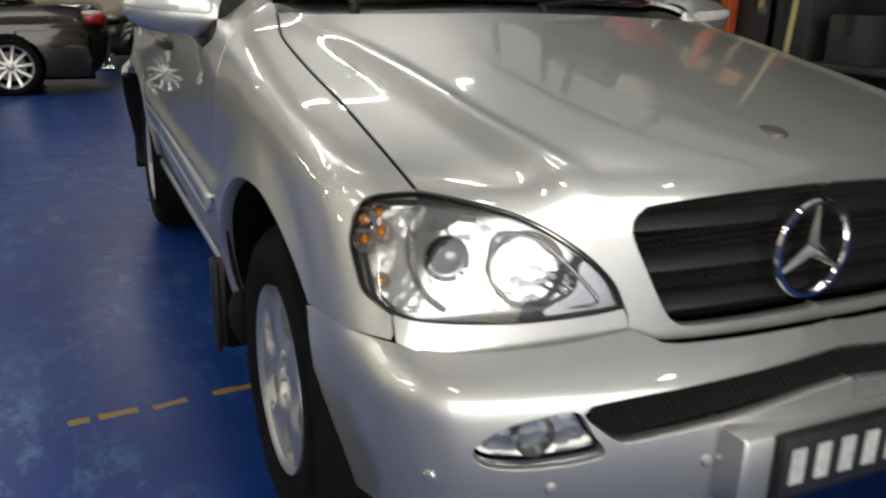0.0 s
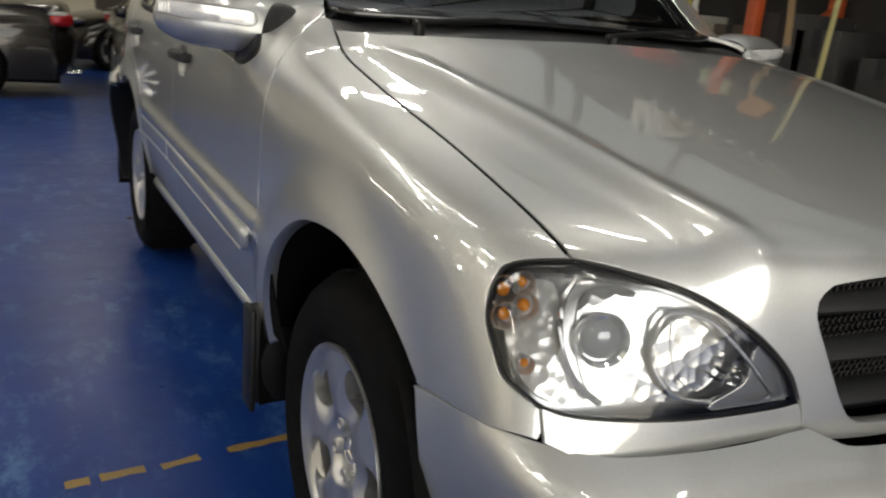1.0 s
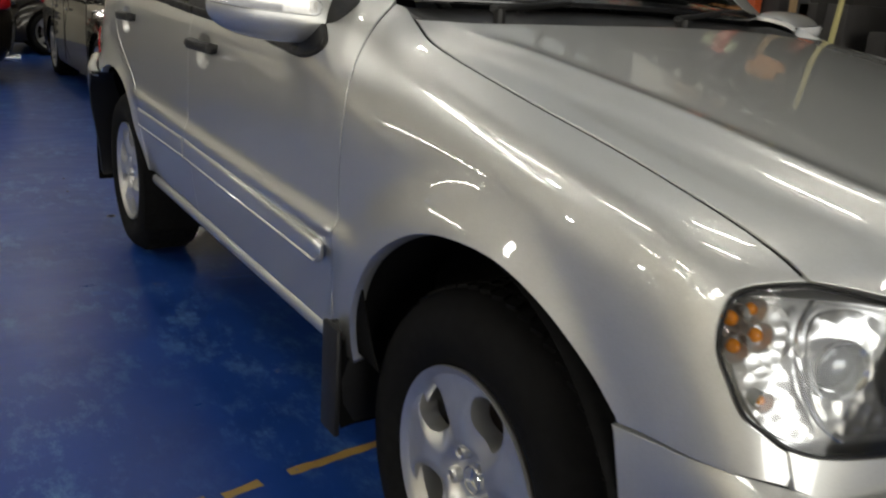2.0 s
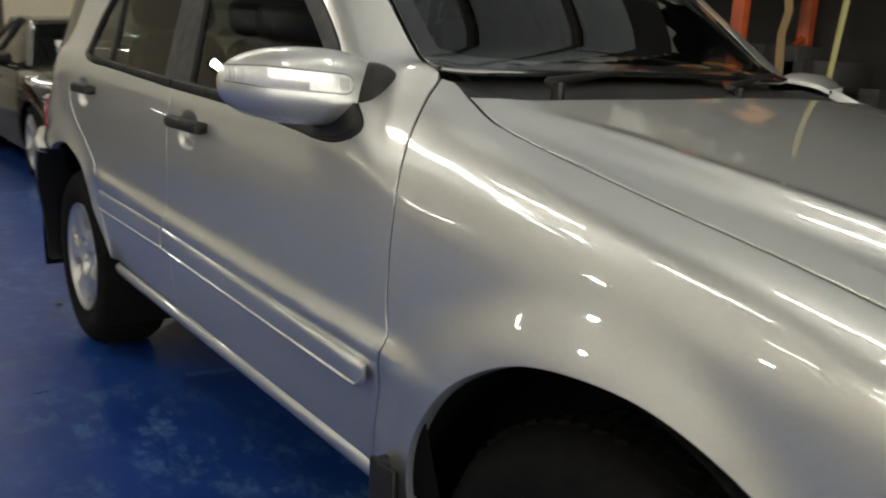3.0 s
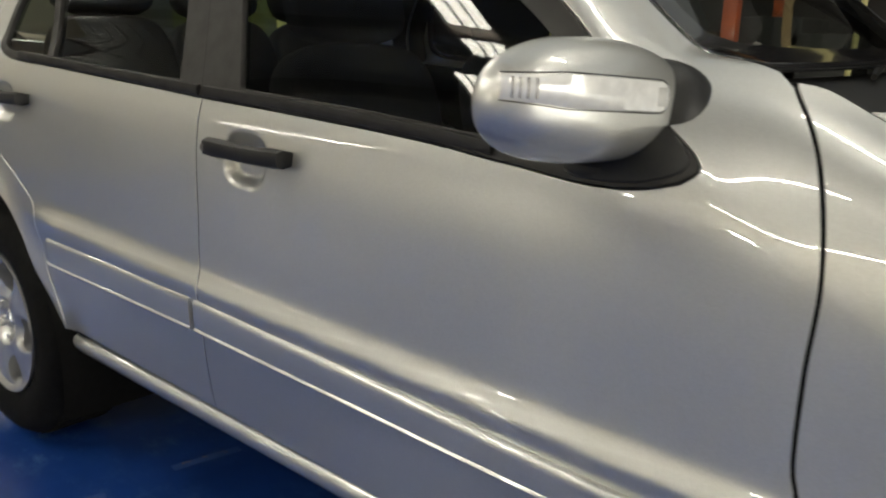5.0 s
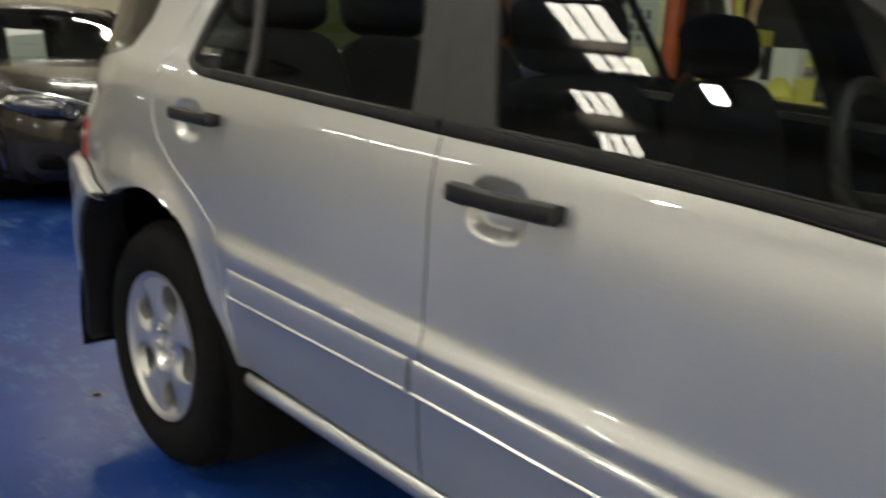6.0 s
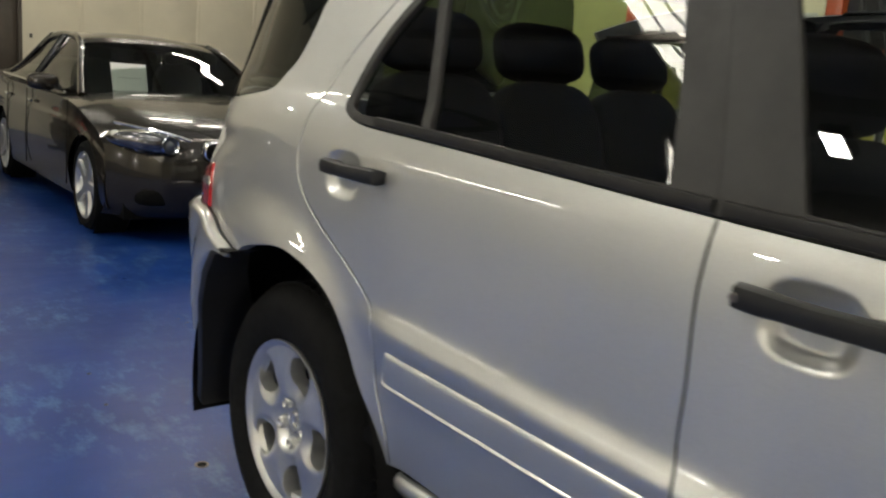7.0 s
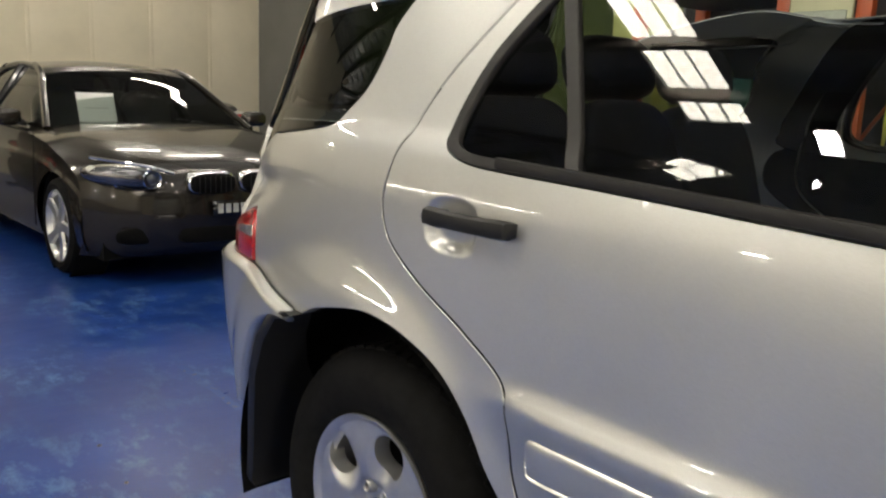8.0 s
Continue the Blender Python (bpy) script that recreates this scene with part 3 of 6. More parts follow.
        for p, q in zip(V, V[1:]):
            for k in range(11):
                bm.faces.new((p[k], p[k + 1], q[k + 1], q[k]))
        bm.faces.new(V[0]), bm.faces.new(V[-1])
        part("side_moulding", bm, SILVER, owner, "raised silver rubbing strip", smooth=50)
    # half of the front bumper
    slot_top = smooth_line([(0.0, -0.84, 0.652), (0.15, -0.839, 0.640), (0.363, -0.82, 0.620), (0.515, -0.795, 0.603), (0.526, -0.794, 0.592), (0.49, -0.80, 0.56), (0.462, -0.808, 0.541), (0.43, -0.82, 0.541), (0.264, -0.849, 0.565), (0.10, -0.858, 0.590), (0.0, -0.86, 0.600)], 0.012)
    loop = chain(SEAM[:-1], SEAM_NOSE[:-1], [(0.0, -0.79, 0.684)], smooth_line([(0.0, -0.79, 0.678), (0.0, -0.83, 0.656)]), slot_top, smooth_line([(0.0, -0.86, 0.594), (0.0, -0.85, 0.405)]),
                 smooth_line([(0.03, -0.85, 0.400), (0.3, -0.83, 0.395), (0.6, -0.77, 0.385), (0.78, -0.68, 0.370), (0.85, -0.52, 0.36)], 0.012)[:-1],
                 smooth_line([(0.85, -0.50, 0.36), (0.868, -0.482, 0.46), (0.885, -0.462, 0.58), (0.895, -0.440, 0.697)], 0.012)[:-1])
    fog = smooth_line([(0.703, -0.763, 0.540), (0.690, -0.77, 0.558), (0.645, -0.776, 0.580), (0.562, -0.788, 0.595), (0.536, -0.793, 0.590), (0.515, -0.80, 0.555), (0.493, -0.804, 0.521), (0.53, -0.80, 0.510), (0.61, -0.785, 0.505), (0.675, -0.772, 0.512), (0.698, -0.765, 0.525)], 0.008, True)
    if sign == 1:
        front_bumper = new("front_bumper")
        front_bumper.parent = car
    sheet("bumper_skin", loop, (0.55, -0.82, 0.15), SILVER, front_bumper, bumper, holes=(fog,), edge=0.025, sign=sign, h=0.013)
    sheet("fog_lens", fog, (0.3, -0.95, 0), LENS, front_bumper, bumper, lift=-0.004, edge=0.004, sign=sign, label="clear fog lamp glass")
    sheet("fog_reflector", fog, (0.3, -0.95, 0), REFLECTOR, front_bumper, bumper, lift=-0.035, gap=0.003, edge=0.01, sign=sign, h=0.02)

# bonnet with the nose round the grille
half = chain(HOOD_GAP[:-1], LAMP_IN[::-1][:-1], snap(body, smooth_line([(0.410, -0.716, 0.729), (0.399, -0.722, 0.703)]))[:-1], snap(body, SEAM_NOSE[:-1] + [0, 0.02, -0.018]))
cowl = smooth_line([(0.0, 0.325, 1.19), (0.3, 0.340, 1.18), (0.5, 0.385, 1.175), (0.66, 0.445, 1.172), (0.715, 0.485, 1.172)], 0.014)
whole = chain(half, [(0, -0.77, 0.672)], (half * [-1, 1, 1])[::-1], (cowl * [-1, 1, 1])[::-1][1:], cowl[1:-1])
grille_half = smooth_line([(0.0, -0.742, 0.921), (0.17, -0.738, 0.916), (0.35, -0.714, 0.898), (0.385, -0.708, 0.888), (0.399, -0.709, 0.862), (0.370, -0.721, 0.797), (0.330, -0.732, 0.724), (0.305, -0.738, 0.702), (0.28, -0.745, 0.697), (0.207, -0.752, 0.697), (0.0, -0.76, 0.702)], 0.010)
hole = snap(body, chain(grille_half, (grille_half * [-1, 1, 1])[::-1][1:-1]))
bonnet = sheet("bonnet", snap(body, whole), (0, -0.5, 0.86), SILVER, car, body, holes=(hole,), edge=0.02, h=0.013)


RUST = plain("rusty_iron", (0.05, 0.035, 0.025), 0.6, 0.5, vary=0.4, scale=20)


face_mesh = []


def wheel_face():
    """The wheel's face: a dished disc with five scooped openings, and their walls."""
    turns = [radians(-20 + 72 * k) for k in range(5)]
    circle = [(0.207 * math.cos(t), 0.207 * math.sin(t)) for t in np.linspace(0, 2 * math.pi, 121)[:-1]]
    holes = []
    for t in turns:
        loop = []
        for s in np.linspace(0, 2 * math.pi, 41)[:-1]:
            c, d = math.copysign(abs(math.cos(s)) ** 0.8, math.cos(s)), math.copysign(abs(math.sin(s)) ** 0.8, math.sin(s))
            r = 0.155 + 0.045 * c
            e = (0.050 + 0.012 * c) * d / r
            loop.append((r * math.sin(t + e), r * math.cos(t + e)))
        holes.append(np.array(loop))
    G = np.array([(a + (j % 2) * 0.0035, b) for j, b in enumerate(np.arange(-0.205, 0.206, 0.006)) for a in np.arange(-0.205, 0.206, 0.007)])
    G = G[np.hypot(G[:, 0], G[:, 1]) < 0.202]
    for h in holes:
        G = G[~inside(G, h)]
        G = G[np.min(np.linalg.norm(G[:, None] - h[None], axis=2), axis=1) > 0.003]
    V = np.concatenate((np.array(circle), *holes, G))
    edges, at = [], 0
    for n in (len(circle), *(len(h) for h in holes)):
        edges += [(at + i, at + (i + 1) % n) for i in range(n)]
        at += n
    v2, _, faces, *_ = delaunay([Vector(v) for v in V], edges, [], 1, 1e-7)
    v2 = np.array([(v.x, v.y) for v in v2])

    def depth(p):
        r, a = math.hypot(*p), math.atan2(p[0], p[1])
        k = min(1, max(0, (0.082 - r) / 0.034))
        x = 0.012 + 0.026 * k * k * (3 - 2 * k) - 0.008 * math.exp(-((r - 0.13) / 0.045) ** 2)
        for t in turns:
            d = (a - t + math.pi) % (2 * math.pi) - math.pi
            e = math.hypot((r - 0.142) / 0.076, d * r / (0.056 + 0.10 * (r - 0.10)))
            if e < 1.0 and abs(d) < 1:
                x += 0.040 * (1 - e) ** 1.1
        return x

    verts = [(depth(p), p[0], p[1]) for p in v2]
    polys = []
    for f in faces:
        c = v2[list(f)].mean(0)[None]
        if not any(inside(c, h)[0] for h in holes):
            polys.append(tuple(f))
    at = len(circle)
    for h in holes:
        base = len(verts)
        verts += [(verts[at + i][0] + 0.042, *(h[i] * 0.99)) for i in range(len(h))]
        polys += [(at + i, at + (i + 1) % len(h), base + (i + 1) % len(h), base + i) for i in range(len(h))]
        at += len(h)
    me = bpy.data.meshes.new("spokes")
    me.from_pydata(verts, [], polys)
    bm = bmesh.new()
    bm.from_mesh(me)
    bmesh.ops.recalc_face_normals(bm, faces=bm.faces[:])
    bm.to_mesh(me)
    bm.free()
    me.polygons.foreach_set("use_smooth", [True] * len(me.polygons))
    me.set_sharp_from_angle(angle=radians(42))
    me.materials.append(ALLOY)
    return me


def wheel(y, sign):
    """An alloy wheel with five broad spokes, its tyre and brake disc; made round x, with its face towards -x."""
    w = new("wheel")
    w.parent = car
    w.matrix_basis = pose(CX - sign * (CX - 0.044), y, 0.366, 0, 0, 0 if sign == 1 else 180)
    prof = [(0.045, 0.212), (0.018, 0.218), (0.006, 0.232), (-0.008, 0.262), (-0.012, 0.292), (-0.006, 0.322), (0.012, 0.346), (0.030, 0.358), (0.045, 0.363), (0.090, 0.366), (0.20, 0.366), (0.245, 0.352), (0.262, 0.30), (0.25, 0.22)]
    part("tyre", lathe(prof, steps=72), RUBBER, w, "black rubber tyre")
    bm = bmesh.new()
    for k in range(60):
        for x0, ph in ((0.046, 0.0), (0.088, 0.5), (0.135, 0.0), (0.182, 0.5)):
            a = 2 * math.pi * (k + ph) / 60
            made = bmesh.ops.create_cube(bm, size=1.0)
            bmesh.ops.transform(bm, matrix=Matrix.Rotation(a, 4, "X") @ Matrix.Translation((x0 + 0.018, 0, 0.3645)) @ Matrix.Rotation(radians(25), 4, "Z") @ Matrix.Diagonal((0.036, 0.022, 0.010, 1)), verts=made["verts"])
    part("tread", bm, RUBBER, w)
    rim = [(0.030, 0.190), (0.012, 0.205), (0.002, 0.217), (0.000, 0.222), (0.006, 0.2235), (0.016, 0.219), (0.03, 0.212), (0.08, 0.200), (0.22, 0.205), (0.22, 0.195), (0.08, 0.190)]
    part("rim", lathe(rim, steps=72, closed=True), ALLOY, w, "silver alloy rim")
    if not face_mesh:
        face_mesh.append(wheel_face())
    link("spokes", face_mesh[0], None, w, "five broad alloy spokes")
    cap = part("hub_cap", lathe([(0.034, 0.001), (0.032, 0.022), (0.036, 0.030), (0.046, 0.034)], steps=32), ALLOY, w)
    bm = bmesh.new()
    for k in range(3):
        a = 2 * math.pi * k / 3
        tube([(0.031, 0, 0), (0.032, 0.024 * math.sin(a), 0.024 * math.cos(a))], [0.004, 0.0015], 6, bm)
    ringp = [(0.031, 0.026 * math.sin(a), 0.026 * math.cos(a)) for a in np.linspace(0, 2 * math.pi, 25)[:-1]]
    tube(ringp, 0.002, 6, bm, True)
    part("cap_star", bm, CHROME, cap, "small chrome star ring")
    for k in range(5):
        a = 2 * math.pi * (k + 0.5) / 5
        bm = lathe([(0.052, 0.001), (0.048, 0.008), (0.030, 0.0085), (0.027, 0.012), (0.031, 0.016), (0.046, 0.017)], steps=14)
        b = part("wheel_bolt", bm, ALLOY, w)
        b.location = (-0.008, 0.056 * math.sin(a), 0.056 * math.cos(a))
    part("brake_disc", lathe([(0.12, 0.02), (0.12, 0.15), (0.14, 0.15), (0.14, 0.02)], steps=48), RUST, w, "dark rusty brake disc")
    part("wheel_back", lathe([(0.17, 0.02), (0.15, 0.17), (0.20, 0.196)], steps=40), DARK, w)
    return w


for y in (0.0, 2.82):
    for sign in (1, -1):
        wheel(y, sign)


def nose_y(u, z):
    P, _ = onto(body, np.array([[u, -0.6, z]]), np.array([0.0, -1.0, 0.0]))
    return float(P[0, 1])


def face_on(u, z, depth):
    """A place behind the car's face."""
    return Vector((CX - u, nose_y(abs(u), z) + depth, z))


# near-black sheets behind the gaps, standing in for the shade inside them
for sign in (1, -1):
    shade_loop = snap(body, flank_line([(0.30, 0.50), (0.40, 0.95), (0.50, 1.085), (0.90, 1.07), (1.66, 1.085), (2.50, 1.11), (2.74, 1.13), (2.80, 1.0), (2.66, 0.90), (2.46, 0.862), (2.385, 0.79), (2.372, 0.70), (2.335, 0.58), (2.315, 0.47), (1.4, 0.458), (0.40, 0.458)], True, gap=0.03))
    sheet("door_lining", shade_loop, (1, 0, 0.05), DARK, car, body, lift=-0.015, h=0.03, edge=0.003, sign=sign)
    shade_loop = snap(body, flank_line([(2.60, 1.12), (2.56, 1.25), (2.47, 1.42), (2.38, 1.58), (2.52, 1.58), (2.68, 1.33), (2.76, 1.15)], True, gap=0.03))
    sheet("pillar_lining", shade_loop, (0.95, 0.1, 0.25), DARK, car, body, lift=-0.015, h=0.03, edge=0.003, sign=sign)
    shade_loop = snap(body, smooth_line([(0.66, 0.44, 1.17), (0.68, 0.0, 1.07), (0.68, -0.45, 0.97), (0.66, -0.54, 0.94), (0.78, -0.50, 0.93), (0.82, -0.40, 0.94), (0.82, 0.0, 1.03), (0.78, 0.46, 1.13)], 0.03, True))
    sheet("wing_lining", shade_loop, (0.5, -0.2, 0.85), DARK, car, body, lift=-0.015, h=0.03, edge=0.003, sign=sign)

# rubber seals in the gaps
for sign in (1, -1):
    for P in (WING_GAP, snap(body, flank_line(MID_GAP, gap=0.02)), snap(body, flank_line(REAR_GAP[:-3], gap=0.02))):
        P = P - slope(body, P) * 0.0050
        part("gap_seal", tube([(CX - sign * p[0], p[1], p[2]) for p in P], 0.0034, 6), DARK, car)
    P = HOOD_GAP - slope(body, HOOD_GAP) * 0.0050
    part("gap_seal", tube([(CX - sign * p[0], p[1], p[2]) for p in P[::2]], 0.0034, 6), DARK, car)

# wheel houses, underside, sills, mud flaps
for sign in (1, -1):
    X = lambda u: CX - sign * u
    for y, z, r, a0, a1 in ((-0.045, 0.370, 0.468, -100, 102), (2.765, 0.345, 0.478, -105, 105)):
        bm = bmesh.new()
        rows = []
        for a in np.linspace(radians(a0), radians(a1), 30):
            rows.append([bm.verts.new((X(u), y + q * math.sin(a), z + q * math.cos(a))) for u, q in ((0.895, r), (0.85, r + 0.012), (0.60, r + 0.012), (0.58, r), (0.58, 0.05))])
        for p, q in zip(rows, rows[1:]):
            for k in range(4):
                bm.faces.new((p[k], p[k + 1], q[k + 1], q[k]))
        part("wheel_house", bm, DARK, car, "black plastic wheel arch liner")
    section = [(0.866, 0.463), (0.876, 0.463), (0.886, 0.457), (0.890, 0.445), (0.888, 0.432), (0.880, 0.419), (0.862, 0.408), (0.83, 0.400), (0.78, 0.397), (0.78, 0.463)]
    path = [((X(-0.025), y, 0.001 * (y > 1)), (-sign, 0, 0), (0, 0, 1), 1) for y in (0.47, 0.9, 1.4, 1.9, 2.20)]
    bm = sweep([(a, b) for a, b in section], path + [((X(-0.010), 2.255, 0.006), (-sign, 0, 0), (0, 0, 1), 0.98), ((X(0.015), 2.288, 0.02), (-sign, 0, 0), (0, 0, 1), 0.95)])
    part("sill", bm, SILVER, car, "silver sill under the doors", smooth=60)
    part("sill_seal", box(X(0.825) - 0.02, X(0.825) + 0.02, 0.5, 2.28, 0.445, 0.475), DARK, car)
    # flaps: a plate with turned-in edges
    bm = box(min(X(0.926), X(0.74)), max(X(0.926), X(0.74)), 0.424, 0.444, 0.272, 0.535, 0.006)
    box(min(X(0.930), X(0.916)), max(X(0.930), X(0.916)), 0.368, 0.448, 0.280, 0.537, 0.005, bm)
    part("front_mud_flap", bm, BLACK, car, "black rubber mud flap")
    rows = []
    bm = bmesh.new()
    for y, z, w, u in ((2.93, 0.776, 0.05, 0.946), (2.985, 0.758, 0.06, 0.950), (3.045, 0.695, 0.08, 0.946), (3.105, 0.60, 0.11, 0.932), (3.155, 0.48, 0.16, 0.908), (3.192, 0.36, 0.20, 0.890), (3.215, 0.265, 0.20, 0.882), (3.21, 0.248, 0.16, 0.876)):
        rows.append([bm.verts.new(p) for p in ((X(u), y - 0.012, z), (X(u + 0.004), y, z + 0.006), (X(u), y + 0.02, z + 0.004), (X(u - w - 0.04), y + 0.02, z), (X(u - w - 0.04), y - 0.012, z))])
    for p, q in zip(rows, rows[1:]):
        for k in range(5):
            bm.faces.new((p[k], p[(k + 1) % 5], q[(k + 1) % 5], q[k]))
    bm.faces.new(rows[0]), bm.faces.new(rows[-1])
    part("rear_mud_flap", bm, BLACK, car, "long black rubber mud flap", smooth=50)
part("underside", box(0.30, 1.50, -0.60, 3.40, 0.33, 0.46), DARK, car)
part("engine_bay", box(0.20, 1.60, -0.46, 0.42, 0.42, 0.84, 0.08), DARK, car)

# windscreen, scuttle, wipers, roof and tail
edge = [(0.0, 0.585, 1.178), (0.3, 0.602, 1.180), (0.55, 0.655, 1.192), (0.655, 0.690, 1.222), (0.640, 0.80, 1.312), (0.612, 0.98, 1.435), (0.572, 1.16, 1.56), (0.54, 1.26, 1.63), (0.3, 1.29, 1.668), (0.0, 1.30, 1.675)]
inner = [(0.0, 0.645, 1.222), (0.3, 0.665, 1.224), (0.52, 0.715, 1.232), (0.598, 0.75, 1.262), (0.590, 0.82, 1.322), (0.562, 0.99, 1.435), (0.525, 1.15, 1.545), (0.50, 1.21, 1.595), (0.3, 1.22, 1.618), (0.0, 1.23, 1.625)]
ring = lambda rows, s: snap(body, (lambda h: chain(h, (h * [-1, 1, 1])[::-1][1:-1]))(smooth_line(rows, 0.03, False, s)))
frame_loop, glass_loop = ring(edge, (3, 7)), ring(inner, (3, 7))
sheet("windscreen_edge", frame_loop, (0, -0.75, 0.66), GLOSS_BLACK, car, body, holes=(glass_loop,), lift=0.001, h=0.03, gap=0.0)
sheet("windscreen", glass_loop, (0, -0.75, 0.66), GLASS, car, body, lift=0.0, h=0.06, gap=-0.002, edge=0.001, label="clear windscreen")
low = smooth_line([(0.0, 0.60, 1.19), (0.3, 0.615, 1.19), (0.55, 0.66, 1.20), (0.68, 0.64, 1.215), (0.715, 0.565, 1.198), (0.70, 0.50, 1.18), (0.66, 0.435, 1.172), (0.5, 0.375, 1.175), (0.3, 0.33, 1.18), (0.0, 0.315, 1.19)], 0.03)
sheet("scuttle", snap(body, chain(low, (low * [-1, 1, 1])[::-1][1:-1])), (0, -0.35, 0.94), BLACK, car, body, lift=-0.028, h=0.03, gap=-0.004, label="black plastic scuttle below the windscreen")
for u0, u1 in ((0.50, -0.05), (-0.10, -0.62)):
    A, B = Vector((CX - u0, 0.475, 1.185)), Vector((CX - u1, 0.66 + 0.09 * abs(u1), 1.232))
    w = new("wiper")
    w.parent = car
    mid = A.lerp(B, 0.5) + Vector((0, -0.01, 0.012))
    part("arm", tube([A, A + Vector((0, 0.03, 0.012)), mid], [0.011, 0.009, 0.006], 8), BLACK, w)
    L, R = A.lerp(B, 0.22) + Vector((0, 0.06, 0.0)), B
    part("blade", tube([L, L.lerp(R, 0.5) + Vector((0, 0.0, 0.006)), R], [0.005, 0.008, 0.004], 6), BLACK, w)
    part("pivot", tube([A - Vector((0, 0, 0.03)), A + Vector((0, 0, 0.012))], 0.014, 10), BLACK, w)
top = [(0.0, 1.31, 1.68), (0.3, 1.30, 1.673), (0.55, 1.27, 1.635), (0.585, 1.20, 1.60), (0.60, 1.40, 1.63), (0.62, 1.80, 1.645), (0.61, 2.35, 1.62), (0.58, 2.9, 1.58), (0.54, 3.25, 1.54), (0.3, 3.30, 1.56), (0.0, 3.31, 1.56)]
roof = smooth_line(top, 0.04)
sheet("roof", snap(body, chain(roof, (roof * [-1, 1, 1])[::-1][1:-1]), 2), (0, 0.02, 1), SILVER, car, body, h=0.05, gap=0.0, label="silver roof")
for sign in (1, -1):
    path = [(CX - sign * 0.60, 1.35, 1.645), (CX - sign * 0.605, 1.42, 1.70), (CX - sign * 0.605, 1.6, 1.715), (CX - sign * 0.60, 2.6, 1.69), (CX - sign * 0.58, 2.85, 1.66), (CX - sign * 0.575, 2.92, 1.60)]
    part("roof_rail", tube(path, 0.014, 10), BLACK, car, "black roof rail")
    # upper flank between roof and windows
    rail = flank_line([(1.15, 1.55), (1.20, 1.555), (1.35, 1.605), (1.80, 1.625), (2.30, 1.625), (2.37, 1.59), (2.62, 1.60), (2.74, 1.50), (3.22, 1.50), (3.24, 1.56), (2.9, 1.60), (2.35, 1.645), (1.80, 1.66), (1.4, 1.65), (1.2, 1.61)], True, sharp=(0, 8, 9), gap=0.03)
    sheet("roof_edge", snap(body, rail, 2), (0.8, 0, 0.6), SILVER, car, body, h=0.04, gap=0.0, sign=sign)
    tail = snap(body, flank_line([(3.240, 0.832), (3.248, 0.92), (3.285, 0.978), (3.42, 0.982), (3.50, 0.95), (3.50, 0.83), (3.40, 0.826)], True, sharp=(0, 3), gap=0.01))
    sheet("tail_lamp", tail, (0.7, 0.7, 0), RED, car, body, lift=0.006, sign=sign, h=0.012, lip=0.004, label="red tail lamp lens")
    band = snap(body, flank_line([(3.246, 0.888), (3.252, 0.925), (3.44, 0.930), (3.46, 0.888)], True, sharp=(0, 1, 2, 3), gap=0.01))
    sheet("lamp_band", band, (0.7, 0.7, 0), FROST, car, body, lift=0.0085, sign=sign, h=0.012, lip=0.002, label="clear band of the tail lamp")
    lip_r = smooth_line([(0.925, 2.925, 0.770), (0.915, 3.04, 0.791), (0.90, 3.16, 0.811), (0.87, 3.27, 0.820), (0.78, 3.45, 0.812), (0.5, 3.62, 0.80), (0.0, 3.66, 0.80)], 0.02)
    low_r = smooth_line([(0.0, 3.68, 0.46), (0.5, 3.63, 0.46), (0.78, 3.46, 0.46), (0.86, 3.29, 0.46), (0.88, 3.24, 0.50), (0.90, 3.17, 0.62), (0.91, 3.09, 0.722), (0.918, 3.01, 0.760), (0.925, 2.925, 0.768)], 0.02)
    mid_r = smooth_line([(0.0, 3.66, 0.795), (0.0, 3.68, 0.465)], 0.02)
    sheet("rear_bumper", chain(snap(body, lip_r), snap(body, mid_r), snap(body, low_r[1:-1])), (0.72, 0.69, 0.05), SILVER, car, body, lift=0.042, h=0.02, lip=0.014, edge=0.02, sign=sign, label="silver rear bumper")
tail_half = snap(body, smooth_line([(0.0, 3.55, 1.12), (0.6, 3.45, 1.12), (0.74, 3.38, 1.12), (0.74, 3.40, 0.99), (0.66, 3.50, 0.98), (0.66, 3.53, 0.83), (0.0, 3.66, 0.82)], 0.04))
sheet("tailgate", chain(tail_half, (tail_half * [-1, 1, 1])[::-1][1:-1]), (0, 1, 0.1), SILVER, car, body, h=0.04, label="silver tailgate")
glass_half = snap(body, smooth_line([(0.0, 3.34, 1.55), (0.5, 3.26, 1.53), (0.60, 3.27, 1.48), (0.72, 3.37, 1.14), (0.0, 3.54, 1.13)], 0.04, False, (1, 3)))
sheet("tailgate_window", chain(glass_half, (glass_half * [-1, 1, 1])[::-1][1:-1]), (0, 1, 0.3), PRIVACY, car, body, h=0.05, label="dark tinted tailgate window")

